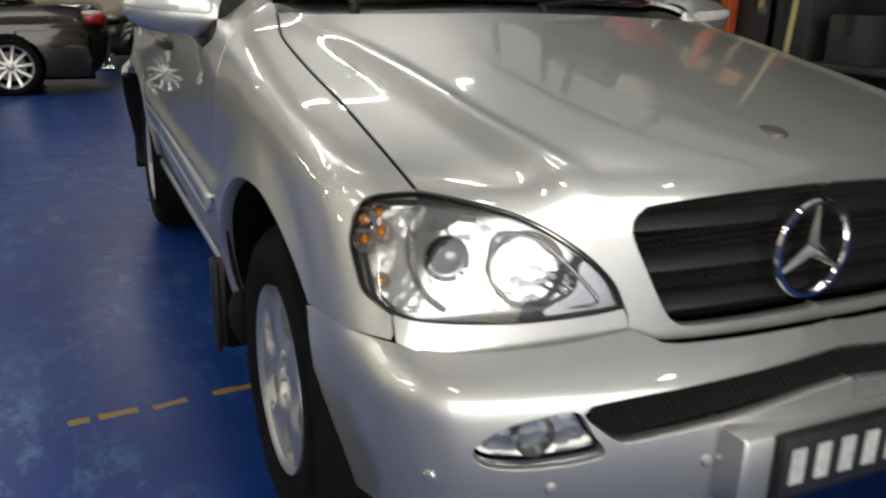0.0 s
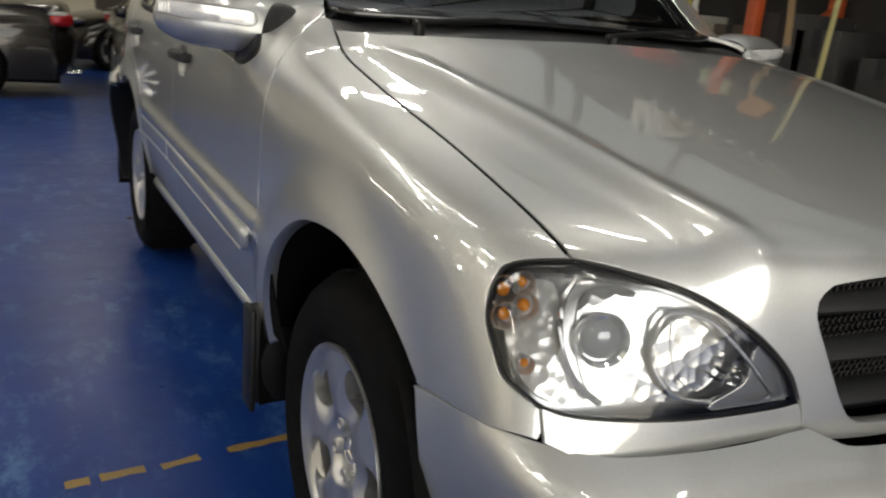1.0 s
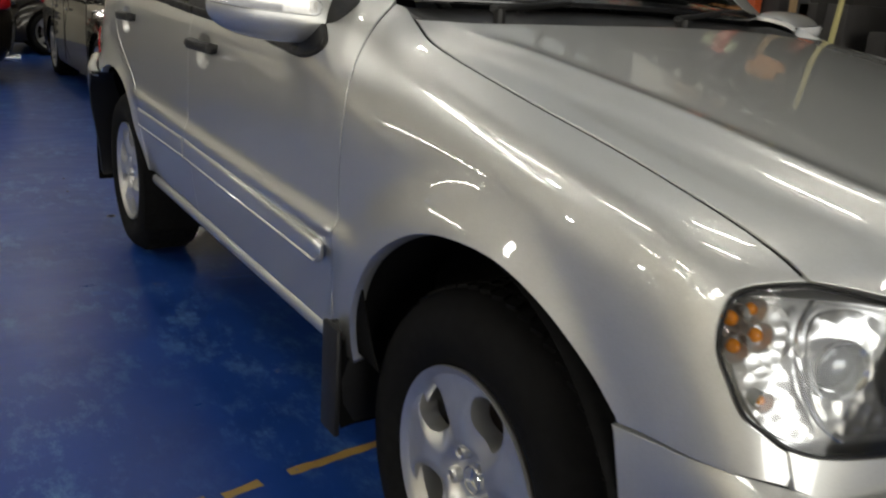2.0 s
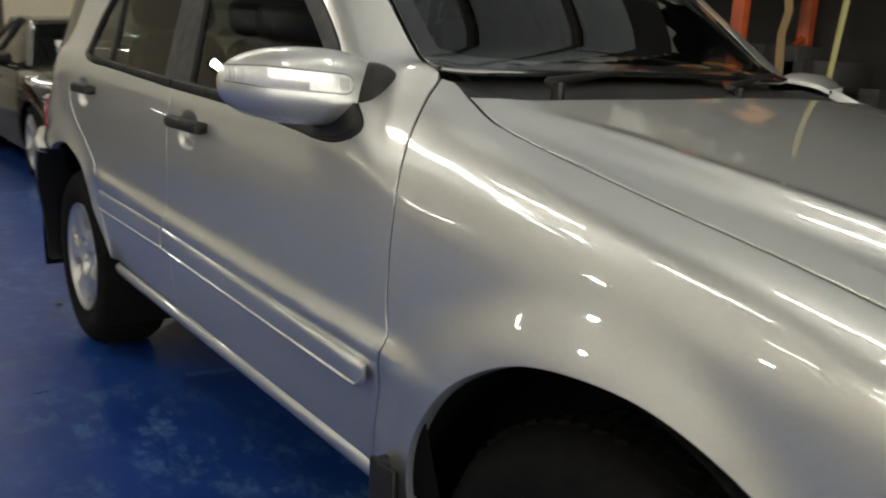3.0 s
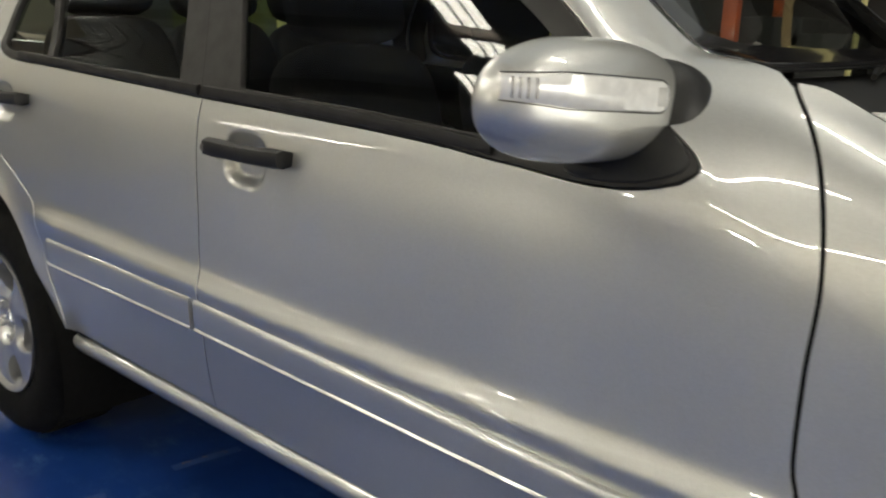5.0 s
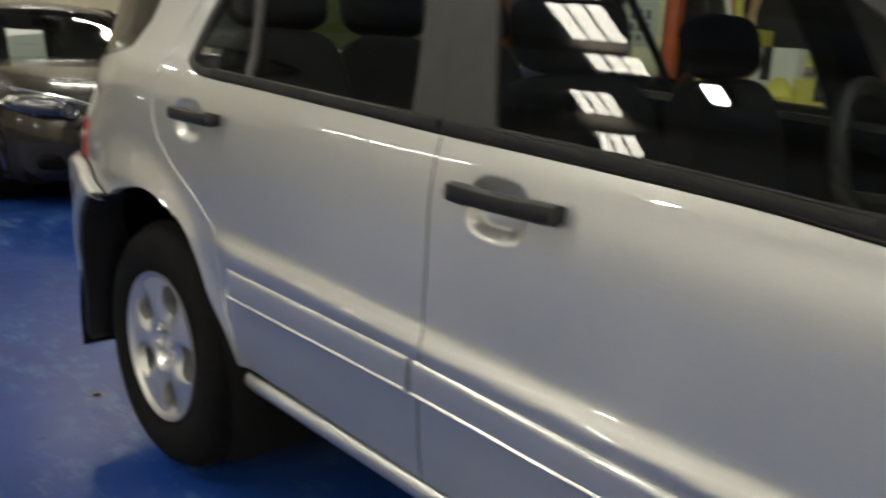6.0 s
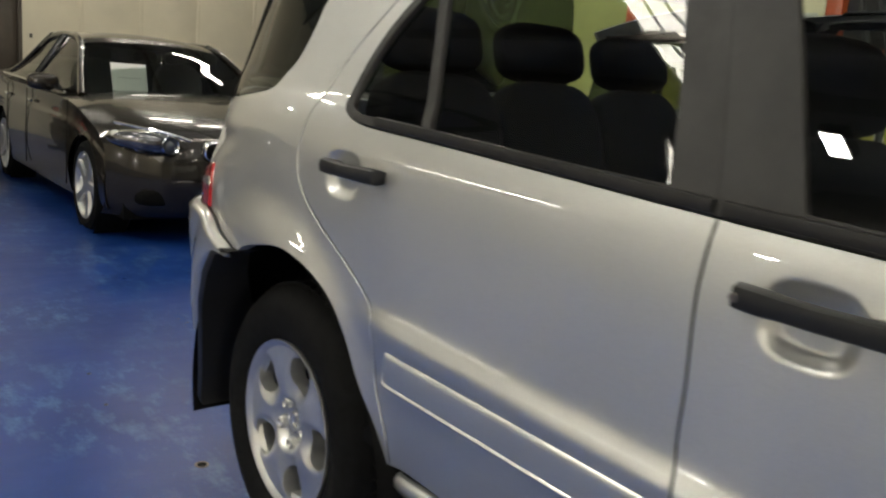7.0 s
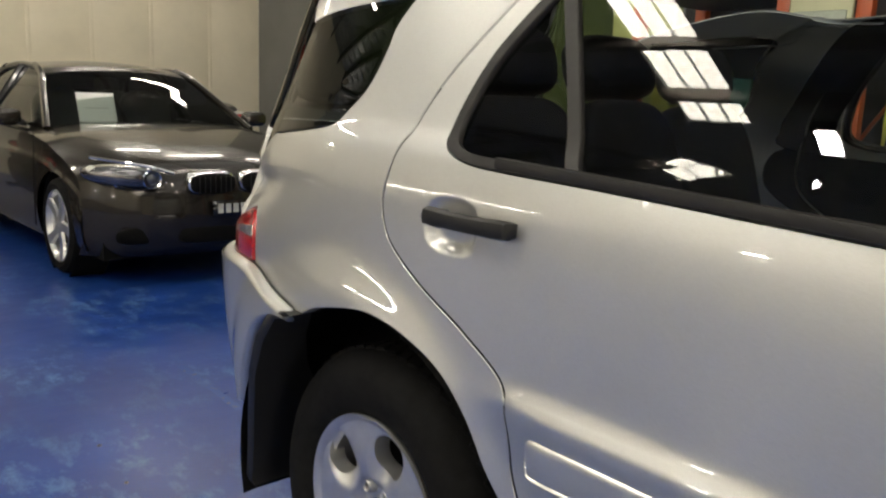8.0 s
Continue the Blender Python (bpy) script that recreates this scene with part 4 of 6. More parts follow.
# door handles
for sign in (1, -1):
    for y0, z0, owner, size in ((1.484, 1.019, door, 0.945), (2.452, 1.033, back_door, 0.87)):
        u = float(side(np.array(y0 - 0.18), np.array(z0))) - 0.03
        h = new("door_handle")
        h.parent = car
        h["label"] = "black plastic pull handle"
        h.matrix_basis = pose(CX - sign * (u + 0.018), y0, z0, 0, 0, 0 if sign == 1 else 180)
        sec = [(0.012, -0.014), (0.016, 0.0), (0.012, 0.013), (-0.004, 0.0165), (-0.016, 0.012), (-0.019, 0.0), (-0.016, -0.012), (-0.004, -0.0165)]
        rows = []
        for s, w, o in ((-0.122, 0.80, 0.014), (-0.120, 1.0, 0.006), (-0.095, 1.06, 0.002), (-0.06, 1.0, -0.002), (0.0, 0.98, -0.005), (0.05, 0.98, -0.002), (0.075, 1.1, 0.0), (0.115, 1.08, 0.006), (0.121, 0.85, 0.013)):
            rows.append(((o, s * size, 0.000), (1, 0, 0), (0, 0, 1), w))
        part("grip", sweep(sec, rows), BLACK, h, smooth=40)
        for s in (-0.105 * size, 0.10 * size):
            part("mount", box(0.0, 0.04, s - 0.014, s + 0.014, -0.012, 0.012, 0.004), BLACK, h)
        if y0 < 2:
            part("lock_cap", lathe([(-0.0175, 0.001), (-0.017, 0.006), (-0.013, 0.007)], steps=16), STEEL, h).location = (0.001, 0.104, 0)

# door mirrors
for sign in (1, -1):
    mirror = new("door_mirror")
    mirror.parent = car
    mirror.matrix_basis = pose(CX - sign * (CX + 0.030), 0.785, 1.165)
    flip = Matrix.Diagonal((sign, 1, 1, 1))
    MX, MR = 0.024, 0.172

    def bulge(x):
        """How far the shell stands forward at x."""
        n = min(0.999, abs(x - MX) / MR)
        t = ((x - MX) / MR + 1) / 2
        return 0.118 * (1 - n ** 2.4) ** (1 / 2.4) * (0.66 + 0.34 * t)

    def shell(p):
        t = (p.x + 1) / 2
        return Vector((p.x, p.y * (0.66 + 0.34 * t) if p.y < 0 else p.y * 0.32, p.z * (0.88 + 0.12 * t) + 0.05 * (0.5 - t) + (-0.10 * t if p.z < 0 else 0.05 * (1 - (2 * t - 1) ** 2))))
    part("housing", shift(rounded(MX, 0, 0, MR, 0.118, 0.076, 2.4, 36, 64, shape=shell), flip), SILVER, mirror, "silver mirror housing")
    lens = bmesh.new()
    n = 48
    rows = []
    for i in range(n + 1):
        s = i / n
        x = -0.144 + 0.228 * s
        hgt = 0.0185 * (math.sqrt(max(0, 1 - ((s - 0.90) / 0.10) ** 2)) if s > 0.90 else 1) * (0.75 + 0.25 * min(1, s * 4))
        zc = 0.022 - 0.014 * s
        y = -bulge(x)
        rows.append([lens.verts.new(p) for p in ((x, y + 0.004, zc - hgt - 0.001), (x, y - 0.002, zc - hgt + 0.0015), (x, y - 0.0040, zc), (x, y - 0.002, zc + hgt - 0.0015), (x, y + 0.004, zc + hgt + 0.001))])
    for p, r in zip(rows, rows[1:]):
        for k in range(4):
            lens.faces.new((p[k], p[k + 1], r[k + 1], r[k]))
    repeater = part("repeater_lens", shift(lens, flip), FROSTED, mirror, "frosted clear turn repeater", smooth=60)
    for x in (-0.138, -0.133, -0.127, -0.120, 0.054, 0.059, 0.064, 0.069):
        zc = 0.022 - 0.014 * (x + 0.144) / 0.228
        y = -bulge(x)
        part("lens_rib", shift(box(x - 0.0007, x + 0.0007, y - 0.0046, y + 0.002, zc - 0.011, zc + 0.011, 0.0004, segments=1), flip), CHROME, repeater)
    edge_pts = []
    for i in range(n + 1):
        s = i / n
        x = -0.144 + 0.228 * s
        hgt = 0.0192 * (math.sqrt(max(0, 1 - ((s - 0.90) / 0.10) ** 2)) if s > 0.90 else 1) * (0.75 + 0.25 * min(1, s * 4))
        edge_pts.append((x, -bulge(x) - 0.0008, 0.022 - 0.014 * s, hgt))
    outline = [(x, y, z + h) for x, y, z, h in edge_pts] + [(x, y, z - h) for x, y, z, h in edge_pts[::-1][1:]]
    part("lens_gasket", shift(tube(outline, 0.0008, 5), flip), TRIM, repeater)
    part("foot", shift(rounded(0.150, -0.040, -0.036, 0.066, 0.092, 0.088, 2.5, 24, 36), flip), BLACK, mirror, "black mirror foot")
    part("base", shift(rounded(0.125, -0.012, -0.088, 0.075, 0.050, 0.016, 3.0, 12, 28), flip), BLACK, mirror)
    part("mirror_glass", shift(box(-0.09, 0.12, 0.022, 0.032, -0.048, 0.042, 0.004), flip), CHROME, mirror, "silvered mirror glass")

# headlights
for sign in (1, -1):
    lamp = new("headlight")
    lamp.parent = car
    lamp["label"] = "large clear headlight with amber indicator bulbs"
    loop = chain(LAMP_OUT[:-1], LAMP_LOW[:-1], LAMP_IN[:-1])
    c = loop.mean(0)
    small = snap(body, loop + (c - loop) / np.linalg.norm(c - loop, axis=1, keepdims=True) * 0.0055)
    D = (0.42, -0.86, 0.28)
    sheet("seal", loop, D, BLACK, lamp, body, holes=(small,), lift=0.001, gap=0.0015, h=0.012, edge=0.014, sign=sign, label="black rubber seal")
    sheet("lens", small, D, LENS, lamp, body, lift=0.002, gap=0.0, h=0.02, edge=0.006, sign=sign, label="clear plastic lens")
    sheet("housing", small, D, FROST, lamp, body, lift=-0.046, gap=-0.02, h=0.02, edge=0.004, sign=sign, label="silver lamp housing")
    pick = lambda rows: snap(body, smooth_line(rows, 0.012, True))
    main = pick([(0.720, -0.615, 0.888), (0.735, -0.62, 0.84), (0.733, -0.645, 0.785), (0.705, -0.665, 0.742), (0.62, -0.68, 0.730), (0.55, -0.685, 0.735), (0.56, -0.68, 0.79), (0.605, -0.66, 0.85), (0.66, -0.63, 0.892)])
    sheet("dip_reflector", main, D, REFLECTOR, lamp, body, lift=-0.040, gap=0.002, h=0.014, edge=0.02, sign=sign)
    high = pick([(0.60, -0.668, 0.842), (0.565, -0.675, 0.845), (0.52, -0.685, 0.815), (0.47, -0.70, 0.765), (0.455, -0.705, 0.745), (0.50, -0.70, 0.735), (0.545, -0.69, 0.738), (0.59, -0.68, 0.77)])
    sheet("beam_reflector", high, D, REFLECTOR, lamp, body, lift=-0.036, gap=0.002, h=0.014, edge=0.02, sign=sign)
    turn = pick([(0.770, -0.59, 0.895), (0.805, -0.56, 0.885), (0.822, -0.56, 0.84), (0.822, -0.58, 0.80), (0.812, -0.61, 0.772), (0.785, -0.64, 0.752), (0.745, -0.655, 0.748), (0.760, -0.63, 0.80), (0.762, -0.61, 0.85)])
    sheet("indicator_reflector", turn, D, CLEAR_WHITE, lamp, body, lift=-0.032, gap=-0.004, h=0.014, edge=0.02, sign=sign)
    wedge = pick([(0.545, -0.69, 0.726), (0.49, -0.70, 0.727), (0.440, -0.71, 0.731), (0.420, -0.714, 0.736), (0.440, -0.707, 0.772), (0.478, -0.695, 0.808), (0.484, -0.695, 0.785), (0.492, -0.695, 0.755)])
    sheet("inner_bezel", wedge, D, FROST, lamp, body, lift=-0.014, gap=-0.002, h=0.012, edge=0.02, sign=sign, label="bright lamp bezel")
    way = Vector((-sign * 0.30, -0.94, 0.05)).normalized()
    def aim(u, z, depth):
        p = face_on(u, z, depth)
        p.x = CX - sign * u
        return Matrix.Translation(p) @ way.to_track_quat("Y", "Z").to_matrix().to_4x4()
    m = aim(0.690, 0.812, 0.046)
    part("projector", shift(lathe([(0.0, 0.029), (-0.004, 0.034), (0.016, 0.039), (0.024, 0.037), (0.020, 0.031), (-0.03, 0.030), (-0.05, 0.044)], "y", 40), m), CHROME, lamp, "chrome projector ring")
    part("projector_glass", shift(rounded(0, 0.004, 0, 0.030, 0.020, 0.030, 2.0, 16, 32), m), GREY_GLASS, lamp, "grey glass projector ball")
    m = aim(0.560, 0.792, 0.042)
    part("beam_bowl", shift(lathe([(-0.05, 0.008), (-0.046, 0.020), (-0.034, 0.035), (-0.012, 0.050), (0.012, 0.058), (0.018, 0.061), (0.014, 0.064)], "y", 40), m), REFLECTOR, lamp, "round main beam reflector")
    part("beam_bulb", shift(rounded(0, -0.02, 0, 0.008, 0.022, 0.008, 2.2, 10, 16), m), CHROME, lamp)
    arc = [face_on(u, z, d) for u, z, d in ((0.722, 0.893, 0.020), (0.742, 0.865, 0.022), (0.752, 0.83, 0.022), (0.750, 0.79, 0.022), (0.735, 0.758, 0.022), (0.708, 0.735, 0.02))]
    arc = [Vector((CX - sign * (CX - p.x), p.y, p.z)) for p in arc]
    part("divider", tube(smooth_line([tuple(p) for p in arc], 0.01), 0.005, 8), FROST, lamp)
    arc = [face_on(u, z, d) for u, z, d in ((0.606, 0.852, 0.022), (0.622, 0.82, 0.026), (0.625, 0.785, 0.028), (0.607, 0.752, 0.026), (0.575, 0.733, 0.024), (0.50, 0.731, 0.018), (0.450, 0.737, 0.014), (0.468, 0.766, 0.014), (0.515, 0.815, 0.016), (0.555, 0.846, 0.018))]
    arc = [Vector((CX - sign * (CX - p.x), p.y, p.z)) for p in arc]
    part("beam_rim", tube(smooth_line([tuple(p) for p in arc], 0.01, True), 0.004, 8, closed=True), FROST, lamp)
    for u, z, r in ((0.808, 0.866, 0.010), (0.812, 0.836, 0.009), (0.788, 0.850, 0.009), (0.786, 0.878, 0.008), (0.797, 0.780, 0.006)):
        m = aim(u, z, 0.030)
        part("indicator_bulb", shift(rounded(0, 0, 0, r, r * 1.3, r, 2.0, 10, 14), m), AMBER, lamp, "amber indicator bulb")
        part("bulb_cup", shift(lathe([(-0.02, r), (-0.012, r * 1.6), (0.010, r * 2.0), (0.012, r * 2.2)], "y", 20), m), CLEAR_WHITE, lamp)
    for k in range(5):
        a = face_on(0.540 - 0.010 * k, 0.765 + 0.010 * k, 0.026)
        b = face_on(0.470 + 0.006 * k, 0.742 + 0.012 * k, 0.020)
        a, b = [Vector((CX - sign * (CX - p.x), p.y, p.z)) for p in (a, b)]
        part("facet", tube([a, b], 0.0022, 5), CHROME, lamp)

# fog lamp bulbs
for sign in (1, -1):
    P, _ = onto(bumper, np.array([[0.60, -0.6, 0.552]]), np.array([0.0, -1.0, 0.0]))
    at = Vector((CX - sign * 0.60, P[0, 1] + 0.03, 0.552))
    part("fog_bowl", shift(lathe([(-0.012, 0.01), (-0.006, 0.026), (0.010, 0.036), (0.014, 0.036)], "y", 28), Matrix.Translation(at) @ Matrix.Rotation(math.pi, 4, "Z")), REFLECTOR, front_bumper)

# joints of the bumper halves
for pts in (((0.035, -0.79, 0.682), (-0.035, -0.79, 0.682), (-0.035, -0.83, 0.655), (0.035, -0.83, 0.655)), ((0.035, -0.86, 0.590), (-0.035, -0.86, 0.590), (-0.035, -0.85, 0.41), (0.035, -0.85, 0.41))):
    sheet("bumper_joint", smooth_line(pts, 0.012, True, (0, 1, 2, 3)), (0, -1, 0.1), SILVER, front_bumper, bumper, lift=-0.0012, gap=0.0, edge=0.002, h=0.01)

# grille, star and bonnet badge
grille = new("grille")
grille.parent = car
loop = snap(body, chain(grille_half, (grille_half * [-1, 1, 1])[::-1][1:-1]))
sheet("backing", loop, (0, -1, 0.1), DARK, grille, body, lift=-0.055, gap=-0.01, h=0.03, edge=0.004)
for k, (z0, w0) in enumerate(((0.868, 0.395), (0.798, 0.372), (0.728, 0.335))):
    rows = []
    for s in np.linspace(-1, 1, 33):
        u = w0 * s
        p = face_on(abs(u), z0 + 0.012, 0.020)
        rows.append(((CX - u, p.y, z0 + 0.010 * (1 - s * s)), (0, 1, 0), (0, 0, 1), 1))
    sec = [(0.030, -0.020), (0.004, -0.022), (-0.006, -0.014), (-0.004, -0.004), (0.010, 0.012), (0.030, 0.016)]
    part("slat", sweep(sec, rows), BLACK, grille, "black grille slat", smooth=40)
cells = bmesh.new()
for z1, z2, w0 in ((0.880, 0.918, 0.385), (0.812, 0.850, 0.385), (0.742, 0.780, 0.355)):
    nz = int((z2 - z1) / 0.0095)
    for j in range(nz + 1):
        for i in range(int(2 * w0 / 0.011)):
            u = -w0 + 0.011 * (i + 0.5 * (j % 2))
            z = z1 + (z2 - z1) * j / nz - 0.018 * (u / w0) ** 2
            y = -0.735 + 0.034 * (u / w0) ** 2 + 0.018
            ro = [cells.verts.new((CX - u + 0.0063 * math.sin(a), y, z + 0.0063 * math.cos(a))) for a in np.arange(6) * math.pi / 3]
            ri = [cells.verts.new((CX - u + 0.0044 * math.sin(a), y - 0.001, z + 0.0044 * math.cos(a))) for a in np.arange(6) * math.pi / 3]
            rb = [cells.verts.new((CX - u + 0.0044 * math.sin(a), y + 0.008, z + 0.0044 * math.cos(a))) for a in np.arange(6) * math.pi / 3]
            for a in range(6):
                b = (a + 1) % 6
                cells.faces.new((ro[a], ro[b], ri[b], ri[a]))
                cells.faces.new((ri[a], ri[b], rb[b], rb[a]))
tagged(part("mesh_infill", cells, TRIM, grille, "black honeycomb mesh", smooth=0), kind="stuff")
star_y, star_z = -0.765, 0.812
SX = CX - 0.042
ringp = [(SX + 0.086 * math.sin(a), star_y, star_z + 0.086 * math.cos(a)) for a in np.linspace(0, 2 * math.pi, 73)[:-1]]
bm = bmesh.new()
sec = [(0.0065, 0.0), (0.0035, 0.007), (-0.0035, 0.007), (-0.0065, 0.0), (-0.004, -0.006), (0.004, -0.006)]
rows = [[bm.verts.new((SX + (0.084 + a) * math.sin(t), star_y + b, star_z + (0.084 + a) * math.cos(t))) for a, b in sec] for t in np.linspace(0, 2 * math.pi, 65)[:-1]]
for k in range(64):
    for i in range(6):
        bm.faces.new((rows[k][i], rows[k][(i + 1) % 6], rows[(k + 1) % 64][(i + 1) % 6], rows[(k + 1) % 64][i]))
badge = part("badge_ring", bm, CHROME, grille, "chrome ring badge with three arms", smooth=40)
for k in range(3):
    a = 2 * math.pi * k / 3
    d, s = Vector((math.sin(a), 0, math.cos(a))), Vector((math.cos(a), 0, -math.sin(a)))
    o = Vector((SX, star_y, star_z))
    bm = bmesh.new()
    v = [bm.verts.new(o + p) for p in (s * 0.014 + d * 0.004, -s * 0.014 + d * 0.004, d * 0.084 - s * 0.003, d * 0.084 + s * 0.003, Vector((0, -0.012, 0)), d * 0.082 + Vector((0, -0.003, 0)), Vector((0, 0.006, 0)))]
    for f in ((0, 4, 5, 3), (4, 1, 2, 5), (3, 5, 2), (0, 3, 2, 1), (0, 1, 4)):
        bm.faces.new([v[i] for i in f])
    part("badge_arm", bm, CHROME, badge, smooth=0)
P, _ = onto(body, np.array([[0.02, -0.615, 0.98]]), np.array([0.0, 0.0, 1.0]))
em = Matrix.Translation((CX - 0.02, -0.615, P[0, 2])) @ Matrix.Rotation(radians(12), 4, "X")
part("bonnet_badge", shift(lathe([(0.003, 0.001), (0.004, 0.012), (0.0035, 0.020), (0.004, 0.023), (0.002, 0.027), (-0.002, 0.028)], "z", 32), em), STEEL, car, "small round metal badge")

# slot, number plate and parking sensors in the bumper
slot_back = chain(slot_top, (slot_top * [-1, 1, 1])[::-1][1:-1])
sheet("slot_backing", snap(bumper, slot_back), (0, -1, 0), DARK, front_bumper, bumper, lift=-0.035, gap=-0.015, h=0.03, edge=0.004)
cells = bmesh.new()
for j in range(7):
    for i in range(90):
        u = -0.52 + 0.0116 * (i + 0.5 * (j % 2))
        if abs(u) > 0.515:
            continue
        zt, zb = 0.652 - 0.050 * (abs(u) / 0.52) ** 1.6, 0.600 - 0.058 * (abs(u) / 0.46) ** 1.5
        z = zb + (zt - zb) * (j + 0.5) / 7
        y = float(plan(abs(u)) - puff(z)) + 0.022
        ro = [cells.verts.new((CX - u + 0.0068 * math.sin(a), y, z + 0.0058 * math.cos(a))) for a in np.arange(6) * math.pi / 3]
        ri = [cells.verts.new((CX - u + 0.0048 * math.sin(a), y - 0.001, z + 0.0040 * math.cos(a))) for a in np.arange(6) * math.pi / 3]
        for a in range(6):
            cells.faces.new((ro[a], ro[(a + 1) % 6], ri[(a + 1) % 6], ri[a]))
tagged(part("slot_mesh", cells, TRIM, front_bumper, "black honeycomb mesh", smooth=0), kind="stuff")
PX = CX - 0.035
part("plate_bracket", box(PX - 0.255, PX + 0.255, -0.905, -0.80, 0.415, 0.555, 0.012), SILVER, front_bumper)
plate = part("number_plate", box(PX - 0.190, PX + 0.190, -0.917, -0.905, 0.425, 0.560, 0.006), BLACK, front_bumper, "black number plate with pale bars")
part("plate_face", box(PX - 0.180, PX + 0.180, -0.9195, -0.915, 0.436, 0.550, 0.003), plain("plate_black", (0.03, 0.03, 0.032), 0.35, vary=0.3, scale=40), plate)
INK = plain("plate_ink", (0.62, 0.62, 0.60), 0.5, vary=0.25, scale=60)
for k in range(6):
    x = PX - 0.145 + 0.058 * k
    part("plate_bar", box(x - 0.017, x + 0.017, -0.9215, -0.919, 0.460, 0.528, 0.001, segments=1), INK, plate)
for sign in (1, -1):
    for u, z in ((0.806, 0.482), (0.574, 0.461), (0.292, 0.490)):
        P = snap(bumper, [(u, -0.78, z)])
        n = slope(bumper, P)[0]
        d = Vector((-sign * n[0], n[1], n[2]))
        m = Matrix.Translation((CX - sign * P[0, 0], P[0, 1], P[0, 2])) @ d.to_track_quat("Y", "Z").to_matrix().to_4x4()
        part("parking_sensor", shift(lathe([(0.006, 0.0005), (0.005, 0.009), (0.003, 0.0115), (-0.002, 0.0125)], "y", 20), m), SILVER, front_bumper)


# cabin
def seat(x, y, width=0.50, rake=14, tall=0.62):
    s = new("seat")
    s.parent = car
    s.matrix_basis = pose(x, y, 0.0)
    part("cushion", rounded(0, -0.28, 0.70, width / 2, 0.27, 0.10, 4.0, 14, 28), CLOTH, s)
    m = Matrix.Translation((0, -0.02, 0.72)) @ Matrix.Rotation(radians(-rake), 4, "X")
    part("backrest", shift(rounded(0, 0, tall / 2, width / 2, 0.075, tall / 2 + 0.02, 4.0, 18, 28), m), CLOTH, s)
    part("headrest", shift(rounded(0, -0.01, tall + 0.108, min(0.175, width * 0.40), 0.055, 0.088, 3.4, 14, 24), m), CLOTH, s, "dark cloth head restraint")
    for dx in (-0.06, 0.06):
        part("headrest_post", shift(tube([(dx, 0, tall - 0.02), (dx, 0, tall + 0.08)], 0.006, 8), m), CHROME, s)
    return s


seat(0.53, 1.68, tall=0.50)
seat(1.27, 1.74, tall=0.50)
for x in (0.48, 0.90, 1.32):
    seat(x, 2.68, 0.43, 16, 0.57)
part("dashboard", rounded(CX, 0.86, 1.00, 0.70, 0.20, 0.13, 3.5, 16, 32), CLOTH, car, "dark dashboard")
wheel_bm = tube([(0.53 + 0.185 * math.sin(a), 1.10 + 0.07 * math.cos(a), 1.06 + 0.17 * math.cos(a)) for a in np.linspace(0, 2 * math.pi, 41)[:-1]], 0.015, 10, closed=True)
tube([(0.36, 1.10, 1.06), (0.53, 1.085, 1.04), (0.70, 1.10, 1.06)], 0.02, 8, wheel_bm)
part("steering_wheel", wheel_bm, BLACK, car, "black steering wheel")
part("cabin_floor", box(0.14, 1.66, 0.55, 3.40, 0.44, 0.50), DARK, car)
part("boot_cover", box(0.20, 1.60, 2.86, 3.36, 0.98, 1.03, 0.01), DARK, car)
part("console", box(CX - 0.12, CX + 0.12, 0.85, 1.9, 0.5, 0.80, 0.03), CLOTH, car)


# ---- fairing of the silver car ----
drawn_out = spline((-0.90, 0.028), (-0.60, 0.034), (0.0, 0.020), (0.5, 0.012), (1.0, -0.006), (1.6, -0.018), (2.0, 0.0), (2.35, 0.030), (2.6, 0.055), (2.95, 0.090), (3.3, 0.095), (3.7, 0.095))
raised = spline((-0.8, 0.013), (0.5, 0.013), (1.4, 0.020), (2.35, 0.038), (2.7, 0.038), (3.7, 0.036))


def fair(X):
    """The body drawn out towards its tail, its waist raised a little."""
    X = np.array(X, float).reshape(-1, 3)
    y, z = X[:, 1].copy(), X[:, 2].copy()
    corner = 0.014 * step(np.abs(X[:, 0] - CX), 0.45, 0.80) * (1 - step(y, -0.6, -0.1))
    X[:, 1] = y + drawn_out(y) + corner
    X[:, 2] = z + raised(y) * step(z, 0.50, 1.12) * (1 + 0.6 * np.clip(z - 1.12, 0, 1)) + 0.25 * np.clip(z - 1.25, 0, 1) * step(y, 2.5, 2.85)
    return X


def fair_parts(owner):
    for ob in owner.children:
        if ob.name.startswith("wheel") and not ob.data:
            continue
        if ob.matrix_basis != Matrix.Identity(4):
            ob.location = fair([ob.location])[0]
            continue
        if ob.data:
            co = np.empty(len(ob.data.vertices) * 3)
            ob.data.vertices.foreach_get("co", co)
            ob.data.vertices.foreach_set("co", fair(co).ravel())
            ob.data.update()
        fair_parts(ob)


fair_parts(car)


# ---- the workshop hall ----
def mapped(tree, sx, sy, sz):
    place, m = tree.nodes.new("ShaderNodeTexCoord"), tree.nodes.new("ShaderNodeMapping")
    m.inputs["Scale"].default_value = (sx, sy, sz)
    tree.links.new(place.outputs["Object"], m.inputs["Vector"])
    return m.outputs[0]


def mixed(tree, fac, a, b):
    n = tree.nodes.new("ShaderNodeMix")
    n.data_type = "RGBA"
    for sock, v in ((n.inputs[0], fac), (n.inputs[6], a), (n.inputs[7], b)):
        if isinstance(v, tuple):
            sock.default_value = (*v, 1)
        elif isinstance(v, (int, float)):
            sock.default_value = v
        else:
            tree.links.new(v, sock)
    return n.outputs[2]


